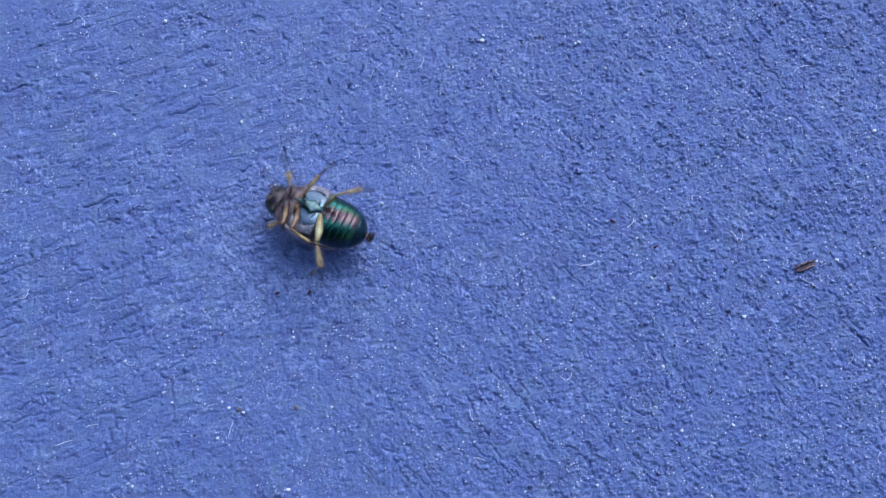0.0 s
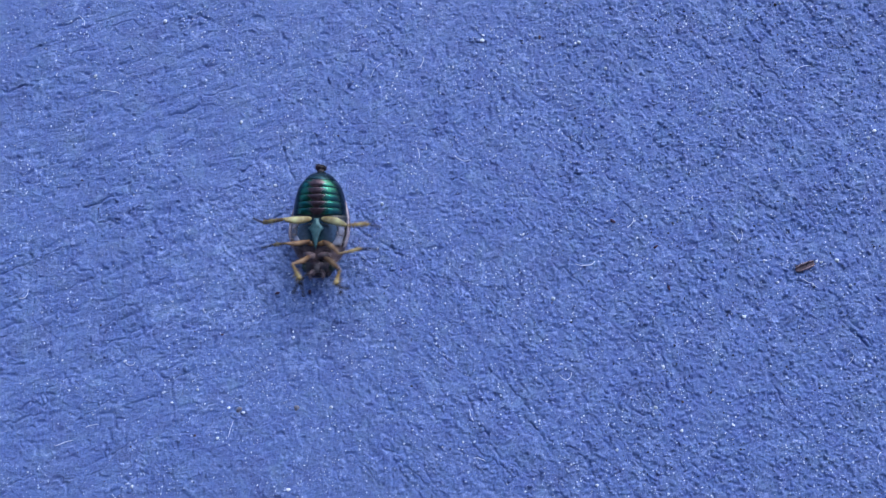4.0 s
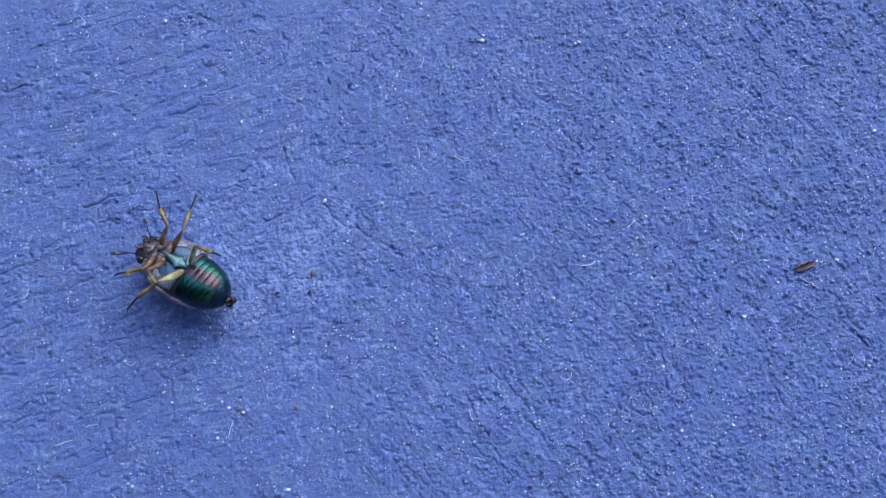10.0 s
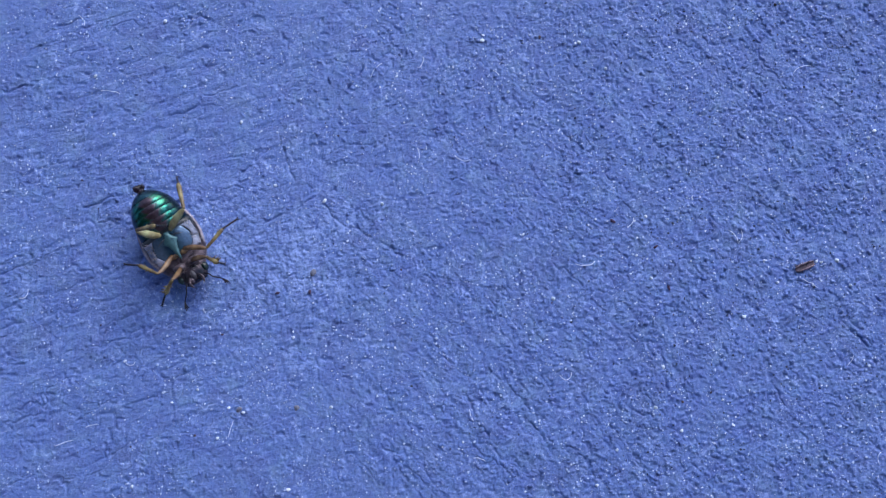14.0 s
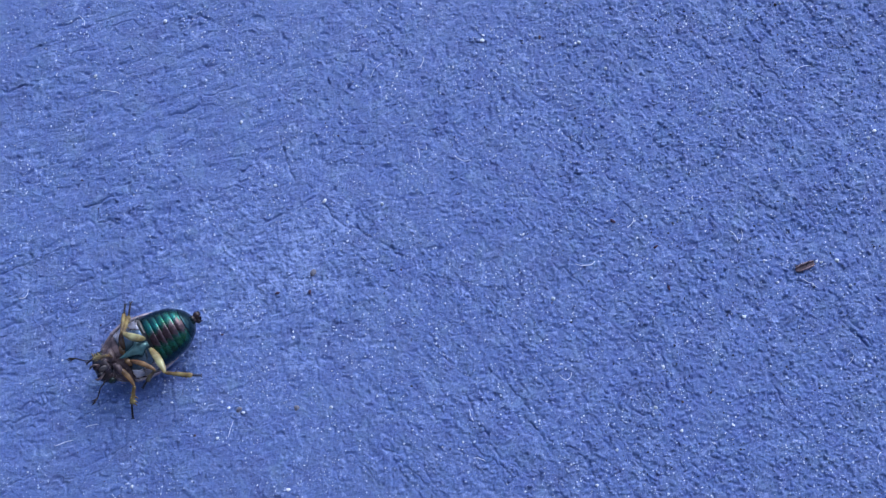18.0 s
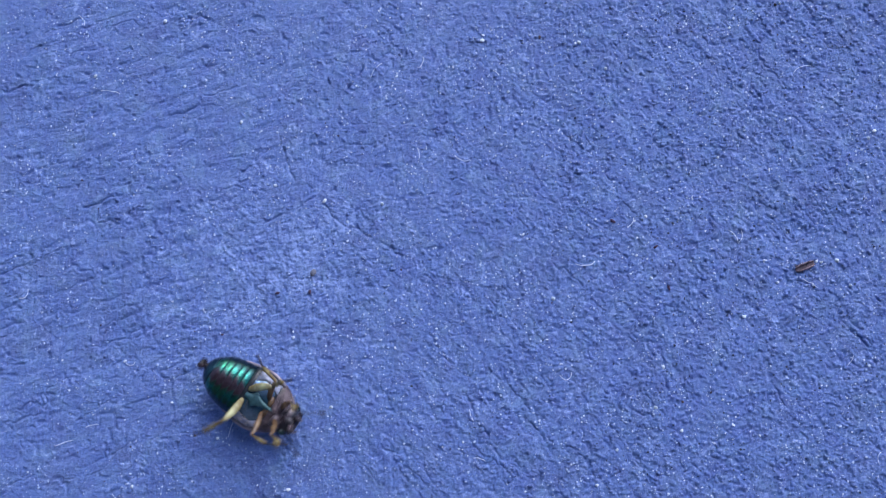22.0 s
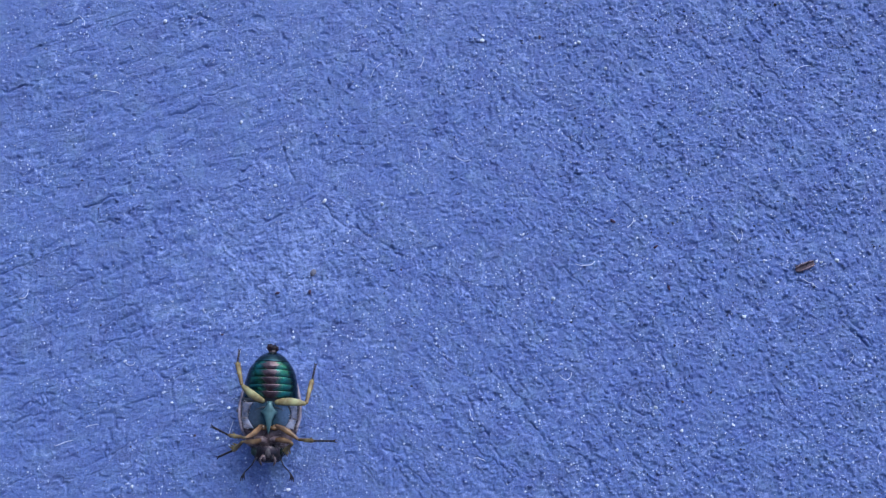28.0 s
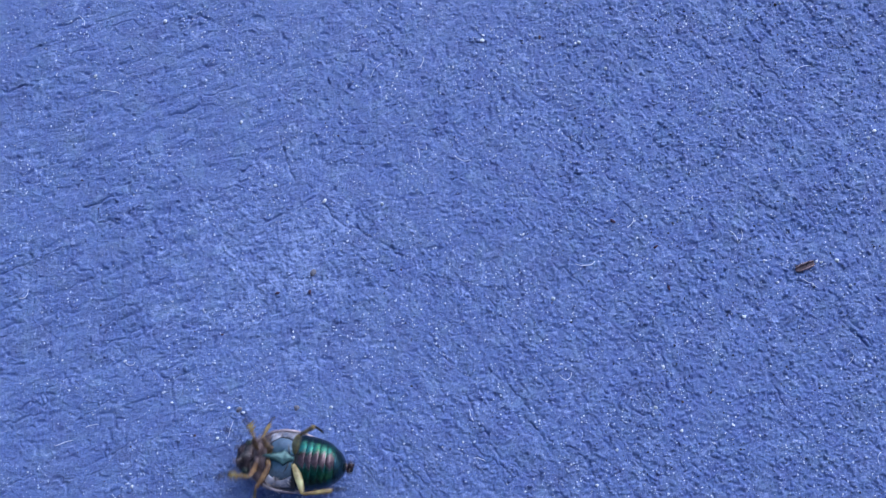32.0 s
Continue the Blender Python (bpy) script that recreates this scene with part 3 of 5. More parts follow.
def build_bristles(beetle):
    """Short pale hairs along the flanks of the breast and under the neck."""
    r4 = random.Random(23)
    for side in (1, -1):
        bm = bmesh.new()
        for _ in range(90):
            x = r4.uniform(-0.3, 6.8)
            y = r4.uniform(3.1, 4.5) if x < 4 else r4.uniform(1.0, 3.6)
            z = WAIST + (BELLY_Z(x) - WAIST) * (1 - (y / 5.0) ** 2) ** 0.34 - 0.3 if x < 4 else 6.3 - 0.13 * y * y
            p = Vector((x, side * y, z))
            d = Vector((r4.uniform(-0.8, 0.4), side * r4.uniform(0.2, 1.0), r4.uniform(0.1, 0.7))).normalized() * r4.uniform(0.4, 0.95)
            tube(bm, [p * MM, (p + d * 0.6) * MM, (p + d + Vector((-0.12, 0, -0.1))) * MM], [0.05 * MM, 0.04 * MM, 0.01 * MM], 4)
        part("bristles", bm, BRISTLE, beetle, "short pale bristles")


def build_tail(beetle):
    rng = random.Random(5)
    bm = bmesh.new()
    for x, y, z, r in ((-9.1, 0.0, 5.1, 0.75), (-9.75, -0.25, 5.25, 0.8), (-9.6, 0.65, 5.1, 0.5), (-9.9, 0.3, 4.9, 0.5)):
        lump = bmesh.ops.create_icosphere(bm, subdivisions=3, radius=1.0)
        for v in lump["verts"]:
            v.co = Vector((x, y, z)) * MM + v.co * (r * MM * (0.85 + 0.4 * noise.noise(v.co * 1.6 + Vector((x, y, 3)))))
    for _ in range(60):
        y = -0.8 + 1.7 * rng.random()
        p = Vector((-9.3 - 0.8 * rng.random(), y, 4.9 + 0.7 * rng.random()))
        d = Vector((-0.7 - rng.random(), y * 0.7 + rng.random() - 0.5, 0.6 * rng.random() - 0.2)).normalized() * (0.35 + 0.35 * rng.random())
        tube(bm, [p * MM, (p + d) * MM], [0.035 * MM, 0.01 * MM], 4)
    part("tail_tuft", bm, TUFT, beetle, "dark hairy tail tuft")


# segment lengths of the front, middle and hind legs in mm, and where they join the body
LEG_SIZE = {"front": (4.3, 3.5, 3.7), "middle": (4.7, 4.3, 4.3), "hind": (5.4, 5.0, 4.6)}
LEG_ROOT = {"front": (5.7, 0.9, 6.7), "middle": (3.3, 1.1, 7.5), "hind": (-0.5, 0.9, 7.8)}


def build_leg(beetle, which, side):
    a, b, c = LEG_SIZE[which]
    fat = {"front": 0.46, "middle": 0.47, "hind": 0.66}[which]
    bm = bmesh.new()
    loops = []
    for f, r in ((0, 0.45), (0.08, 0.7), (0.3, 0.98), (0.55, 1.0), (0.8, 0.78), (0.95, 0.55), (1.0, 0.3)):
        bow = 0.22 * math.sin(math.pi * f)
        loops.append([Vector((a * f, bow + fat * r * math.cos(t), 0.62 * fat * r * math.sin(t))) * MM for t in (2 * math.pi * i / 12 for i in range(12))])
    femur = part("thigh", loft(bm, loops), FEMUR_HIND if which == "hind" else FEMUR, beetle,
                 "broad pale yellow hind thigh" if which == "hind" else "brown thigh")
    bm = bmesh.new()
    loops = []
    wide = {"front": 0.36, "middle": 0.31, "hind": 0.38}[which]
    for f, r in ((0, 0.5), (0.06, 0.8), (0.25, 0.85), (0.6, 1.05), (0.9, 1.2), (1.0, 0.8)):
        loops.append([Vector((b * f, wide * r * math.cos(t), 0.7 * wide * r * math.sin(t))) * MM for t in (2 * math.pi * i / 10 for i in range(10))])
    loft(bm, loops)
    rng = random.Random(which + str(side))
    for k in range(9):
        f = 0.3 + 0.7 * k / 9
        t = rng.random() * 6.28
        p = Vector((b * f, wide * math.cos(t), 0.7 * wide * math.sin(t)))
        tube(bm, [p * MM, (p + Vector((0.45, 0.35 * math.cos(t), 0.35 * math.sin(t)))) * MM], [0.07 * MM, 0.012 * MM], 4)
    if which == "front":
        for k, f in enumerate((0.62, 0.84, 1.0)):
            p = Vector((b * f - 0.2, side * 0.35, 0))
            tube(bm, [p * MM, (p + Vector((0.4, side * 0.65, 0))) * MM], [0.2 * MM, 0.04 * MM], 6)
    shin = part("shin", bm, TIBIA, femur)
    bm = bmesh.new()
    n = 5
    for k in range(n):
        x0, x1 = c * 0.84 * k / n, c * 0.84 * (k + 1) / n
        tube(bm, [Vector((x0, 0, 0.05 * k * k * -0.15)) * MM, Vector((x1 - 0.08, 0, 0.05 * (k + 1) ** 2 * -0.15)) * MM], [0.15 * MM, 0.21 * MM], 7)
    for s in (1, -1):
        tube(bm, [Vector((c * 0.82, 0, -0.18)) * MM, Vector((c * 0.93, s * 0.22, -0.2)) * MM, Vector((c * 1.02, s * 0.3, -0.5)) * MM], [0.13 * MM, 0.09 * MM, 0.02 * MM], 5)
    foot = part("foot", bm, TARSUS, femur, "thin black segmented foot with claws")
    return femur, shin, foot


beetle = tagged(new("beetle"), "metallic green beetle with yellow-brown legs, lying on its back", "beetle")
LEGS = {}
for s in (1, -1):
    build_wing_case(beetle, s)
build_belly_plates(beetle)
build_breast(beetle)
build_front(beetle)
build_tail(beetle)
build_bristles(beetle)
for kind in ("front", "middle", "hind"):
    for s in (1, -1):
        LEGS[kind, s] = build_leg(beetle, kind, s)


# ---- what lies on the ground ----
def pebble(seed, stretch=1.0):
    rng = random.Random(seed)
    bm = bmesh.new()
    bmesh.ops.create_icosphere(bm, subdivisions=2, radius=1.0)
    o = Vector((rng.random() * 9, rng.random() * 9, rng.random() * 9))
    for v in bm.verts:
        v.co *= 0.8 + 0.55 * noise.noise(v.co * 0.9 + o)
        v.co.x *= stretch
        v.co.z *= 0.75
    return bm


# pale quartz grains: x, y in mm, radius in mm
LARGE_GRAINS = [
    (7.1, 38.6, 0.65), (24.8, 38.2, 0.50), (77.6, 21.6, 0.50), (-62.9, 31.8, 0.50), (-21.1, 8.6, 0.50),
    (-19.3, -27.8, 0.50), (19.3, -8.9, 0.50), (69.5, -2.1, 0.50), (38.3, -20.9, 0.50), (36.8, -27.9, 0.50),
    (-34.5, -28.7, 0.50), (36.0, 5.8, 0.45), (-50.7, 42.2, 0.45), (-55.3, -19.8, 0.45), (-26.5, -41.8, 0.45),
    (-53.2, -41.3, 0.45), (29.5, 33.3, 0.40), (11.8, 28.9, 0.40), (76.5, 20.3, 0.40), (14.1, 2.5, 0.40),
    (61.7, 45.7, 0.40), (-29.9, 11.5, 0.40), (-36.3, 23.2, 0.40), (-46.7, 29.8, 0.40), (-10.8, 8.1, 0.40),
    (-26.1, -15.7, 0.40),
]
SMALLER_GRAINS = [
    (36.6, -5.3, 0.40), (58.9, -6.0, 0.40), (41.1, -31.8, 0.40), (52.6, -12.1, 0.40), (56.7, -2.1, 0.40),
    (26.3, -41.1, 0.40), (-37.0, -27.9, 0.40), (65.9, -2.2, 0.40), (66.8, -2.4, 0.40), (61.7, 23.6, 0.40),
    (-59.0, 20.7, 0.40), (24.1, 38.0, 0.35), (49.3, 16.7, 0.35), (52.3, 41.0, 0.35), (-8.4, -17.5, 0.35),
    (-42.5, -24.8, 0.35), (-38.8, -33.1, 0.35), (-46.8, -27.0, 0.35), (50.0, -30.8, 0.35), (48.4, -26.5, 0.35),
    (29.9, -35.1, 0.35), (34.2, -1.2, 0.35), (71.5, -6.5, 0.35), (7.3, 39.6, 0.30), (49.9, 15.1, 0.30),
    (-0.1, -34.5, 0.30),
]
shapes = []
for i in range(5):
    ob = mesh_object("sand_grain", pebble(i, 1.0 + 0.12 * i), QUARTZ)
    shapes.append(ob)
rng = random.Random(3)
for i, (x, y, r) in enumerate(LARGE_GRAINS + SMALLER_GRAINS):
    m = Matrix.LocRotScale(Vector((x, y, height_at(x, y) + 0.2 * r)) * MM, Euler((rng.random(), rng.random(), 6.28 * rng.random())), None)
    if i < 5:
        ob = shapes[i]
        ob.matrix_basis = m
    else:
        ob = copy_thing(shapes[i % 5], m)
    ob.scale = (0.85 * r * MM,) * 3
    tagged(ob, "pale quartz sand grain on the blue paint", "sand grain", "sand grains")

# three dull pebbles half sunk in the paint, and reddish crumbs: x, y, radius in mm
for i, (x, y, r) in enumerate([(-22.9, -4.3, 0.70), (-25.3, -28.0, 0.60), (-35.2, -28.1, 0.60)]):
    ob = mesh_object("pebble", pebble(20 + i, 1.1), PEBBLE)
    ob.matrix_basis = pose(x * MM, y * MM, (height_at(x, y) + 0.15 * r) * MM, 0.1, 0.2, 40.0 * i)
    ob.scale = (r * MM,) * 3
    tagged(ob, "dull grey-brown pebble half sunk in the blue paint", "pebble", "pebbles")
for i, (x, y, r) in enumerate([(-29.1, -7.9, 0.30), (-23.4, -7.7, 0.30), (30.0, 5.0, 0.35), (37.6, 0.4, 0.30), (39.7, -7.0, 0.30)]):
    ob = mesh_object("bark_crumb", pebble(40 + i, 1.9), RUST)
    ob.matrix_basis = pose(x * MM, y * MM, (height_at(x, y) + 0.2 * r) * MM, 0, 0, 65.0 * i + 20)
    ob.scale = (r * MM,) * 3
    tagged(ob, "tiny reddish brown crumb on the blue paint", "crumb", "brown crumbs")

# lint: three points each, x, y in mm
FIBRES = [
    (-13.2, 31.5, -12.3, 33.6, -11.0, 34.3), (63.5, 32.2, 64.9, 34.3, 67.3, 33.7),
    (-4.4, 16.3, -4.0, 17.6, -4.6, 18.4), (2.1, 17.0, 3.6, 15.3, 4.9, 16.4),
    (50.4, 3.5, 51.9, 2.7, 52.3, 0.9), (52.3, 0.9, 53.5, 2.6, 52.7, 3.6),
    (23.3, -2.6, 25.9, -3.6, 26.8, -2.2), (20.2, -22.3, 21.9, -24.2, 22.4, -21.8),
    (-62.0, 29.1, -59.9, 29.1, -58.4, 28.5), (-66.4, 43.3, -65.3, 42.5, -65.5, 41.3),
    (-74.5, -8.8, -72.8, -9.2, -72.9, -7.2), (-66.8, -34.4, -65.3, -33.8, -63.7, -33.3),
]
MORE_FIBRES = [
    (-61.7, -31.3, -60.8, -30.8, -59.5, -30.8), (4.5, -28.2, 4.7, -29.3, 5.3, -30.2),
    (5.2, -36.5, 6.6, -36.2, 7.2, -37.1), (-55.2, -19.9, -54.2, -21.3, -53.5, -19.9),
    (-37.0, -33.0, -36.6, -31.6, -36.2, -30.1), (75.3, -35.4, 74.3, -36.4, 74.8, -37.5),
    (69.8, 11.7, 71.0, 12.2, 71.3, 10.7), (63.3, -5.4, 64.6, -6.0, 65.8, -7.0),
    (32.9, 4.1, 33.7, 4.6, 33.9, 5.8), (9.0, 32.9, 9.8, 32.6, 10.2, 31.9),
    (71.6, -18.7, 71.2, -19.9, 70.3, -20.7), (-4.5, 33.4, -3.3, 34.3, -3.7, 35.6),
]
for x0, y0, x1, y1, x2, y2 in FIBRES + MORE_FIBRES:
    bm = bmesh.new()
    pts = []
    for k in range(15):
        f = k / 14
        x = (1 - f) ** 2 * x0 + 2 * f * (1 - f) * x1 + f * f * x2
        y = (1 - f) ** 2 * y0 + 2 * f * (1 - f) * y1 + f * f * y2
        x += 0.16 * noise.noise(Vector((x, y, 1)) * 1.1)
        y += 0.16 * noise.noise(Vector((x, y, 7)) * 1.1)
        pts.append((x, y, height_at(x, y)))
    zs = [p[2] for p in pts]
    pts = [Vector((x, y, max(zs[max(0, k - 2):k + 3]) + 0.05)) * MM for k, (x, y, _) in enumerate(pts)]
    tube(bm, pts, [0.06 * MM * (0.4 if k in (0, 14) else 1) for k in range(15)], 6)
    tagged(mesh_object("lint_fibre", bm, LINT), "curled white lint fibre on the blue paint", "fibre", "lint fibres")


def build_bark(x, y, turn):
    """A splinter of bark: a brown trough with two raised, frayed edges."""
    crumb = tagged(new("bark_splinter"), "small brown splinter of bark on the blue paint", "splinter")
    bm = bmesh.new()
    loops = []
    r2 = random.Random(8)
    for f in np.linspace(-1, 1, 9):
        w = 0.56 * (1 - 0.25 * abs(f) ** 3) * (0.9 + 0.2 * r2.random())
        prof = ((1, 0.1), (1.02, 0.42), (0.75, 0.5), (0.5, 0.26), (-0.45, 0.22), (-0.7, 0.45), (-1, 0.4), (-1.05, 0.05), (0, -0.05))
        loops.append([Vector((1.75 * f + 0.12 * r2.random(), w * a, h * (0.85 + 0.3 * r2.random()))) * MM for a, h in prof])
    part("husk", loft(bm, loops), BARK, crumb)
    for s in (1, -1):
        bm = bmesh.new()
        tube(bm, [Vector((1.6 * f, s * (0.5 - 0.12 * abs(f) ** 3) + 0.05 * r2.uniform(-1, 1), 0.46 + 0.08 * r2.uniform(-1, 1))) * MM for f in np.linspace(-1, 1, 8)],
             [0.13 * MM * (0.5 if k in (0, 7) else r2.uniform(0.8, 1.15)) for k in range(8)], 6)
        part("edge", bm, BARK_PALE, crumb, "pale worn edge")
    for k in range(5):
        bm = bmesh.new()
        s = r2.choice((1, -1))
        tube(bm, [Vector((-1.3 + 0.3 * k, 0.45 * s, 0.25)) * MM, Vector((-1.5 + 0.35 * k, 0.7 * s, 0.15)) * MM, Vector((-1.9 + 0.5 * k, (0.85 + 0.2 * r2.random()) * s, 0.1)) * MM], [0.12 * MM, 0.09 * MM, 0.02 * MM], 5)
        part("shred", bm, BARK, crumb)
    crumb.matrix_basis = pose(x * MM, y * MM, (height_at(x, y) + 0.05) * MM, 0, 0, turn)


build_bark(63.7, -3.2, 22)


def scatter(name, material, count, radius, seed, label, category, fine=1, sunk=0.2, lean=0.0, rough=0.3):
    """Uncountable small grains, joined; they lie thicker in some places."""
    r3 = np.random.RandomState(seed)
    bm0 = bmesh.new()
    bmesh.ops.create_icosphere(bm0, subdivisions=fine, radius=1.0)
    base = np.array([v.co[:] for v in bm0.verts])
    tri = np.array([[v.index for v in f.verts] for f in bm0.faces])
    bm0.free()
    x, y = r3.uniform(-84, 84, 3 * count), r3.uniform(-50, 52, 3 * count)
    keep = np.argsort(-(smooth_noise(x / 5.0, y / 5.0, seed) + r3.uniform(0, 0.9, 3 * count) + lean * np.clip(x / 60, -1, 1)))[:count]
    x, y = x[keep], y[keep]
    z = relief(x, y)
    r = radius * (0.5 + 1.5 * r3.uniform(0, 1, count) ** 4)
    lump = r3.uniform(1 - rough, 1 + rough, (count, len(base), 1)) * r[:, None, None] * np.concatenate((r3.uniform(0.7, 1.5, (count, 1, 2)), np.full((count, 1, 1), 0.8)), 2)
    at = np.stack((x, y, z + sunk * r), 1)[:, None, :]
    co = (base[None] * lump + at).reshape(-1, 3) * MM
    faces = (tri[None] + (np.arange(count) * len(base))[:, None, None]).reshape(-1, 3)
    me = bpy.data.meshes.new(name)
    me.from_pydata(co.tolist(), [], faces.tolist())
    me.materials.append(material)
    if fine > 1:
        me.shade_smooth()
    return tagged(new(name, me), label, category, kind="stuff")


# white specks serve as fine sand and as specular glints of the ground
scatter("sand_and_glints", QUARTZ, 4600, 0.078, 11, "fine pale specks for sand and glints scattered over the blue paint", "sand", 1, 0.35, 0.1)
# pale specks added as glints, in place of highlights on the paint
scatter("glint_specks", GLINT, 12500, 0.10, 17, "pale blue specks standing in for glints on the grains", "specks", 1, 0.3, 0.1)
scatter("painted_grit", PAINT, 7000, 0.18, 13, "blue grains of sand under the same paint", "grit", 2, 0.02, 0.35, 0.55)
# dark specks: some dirt, mostly the shade of pits drawn as grains
scatter("dirt_and_pit_shade", DARK_SPECK, 2600, 0.10, 14, "dark specks for dirt and shaded pits in the rough paint", "dirt", 1, -0.1, 0.9)
scatter("brown_grit", GRIT, 120, 0.13, 12, "scattered crumbs of brown grit", "grit")


# ---- the beetle struggles on its back ----
def toward(az, el):
    a, e = radians(az), radians(el)
    return Vector((math.cos(a) * math.cos(e), math.sin(a) * math.cos(e), math.sin(e)))


def frame_of(d):
    """Rotation whose x axis is d, with z kept as upright as it can be."""
    up = Vector((0, 0, 1)) if abs(d.z) < 0.97 else Vector((1, 0, 0))
    y = up.cross(d).normalized()
    return Matrix((d, y, d.cross(y))).transposed()


def lie(x, y, turn, roll, pitch):
    """Body pose: rocking about a point 4.5 mm over the ground."""
    lift = 4.5 + 0.035 * abs(pitch) + 0.02 * abs(roll)
    return pose(x * MM, y * MM, lift * MM, 0, 0, turn) @ pose(0, 0, 0, roll, pitch, 0) @ Matrix.Translation((0, 0, -4.5 * MM))


def between(rows, t):
    """Directions of thigh, shin and foot at t, eased from row to row."""
    for (t0, a), (t1, b) in zip(rows, rows[1:]):
        if t0 <= t <= t1:
            f = (t - t0) / (t1 - t0)
            ease = f * f * (3 - 2 * f)
            out = []
            for k in range(0, 6, 2):
                out.append(toward(a[k], a[k + 1]).lerp(toward(b[k], b[k + 1]), ease).normalized())
            return out, math.sin(math.pi * f) ** 2 * min(1.0, (t1 - t0) / 0.9)
    a = rows[-1][1]
    return [toward(a[k], a[k + 1]) for k in range(0, 6, 2)], 0.0


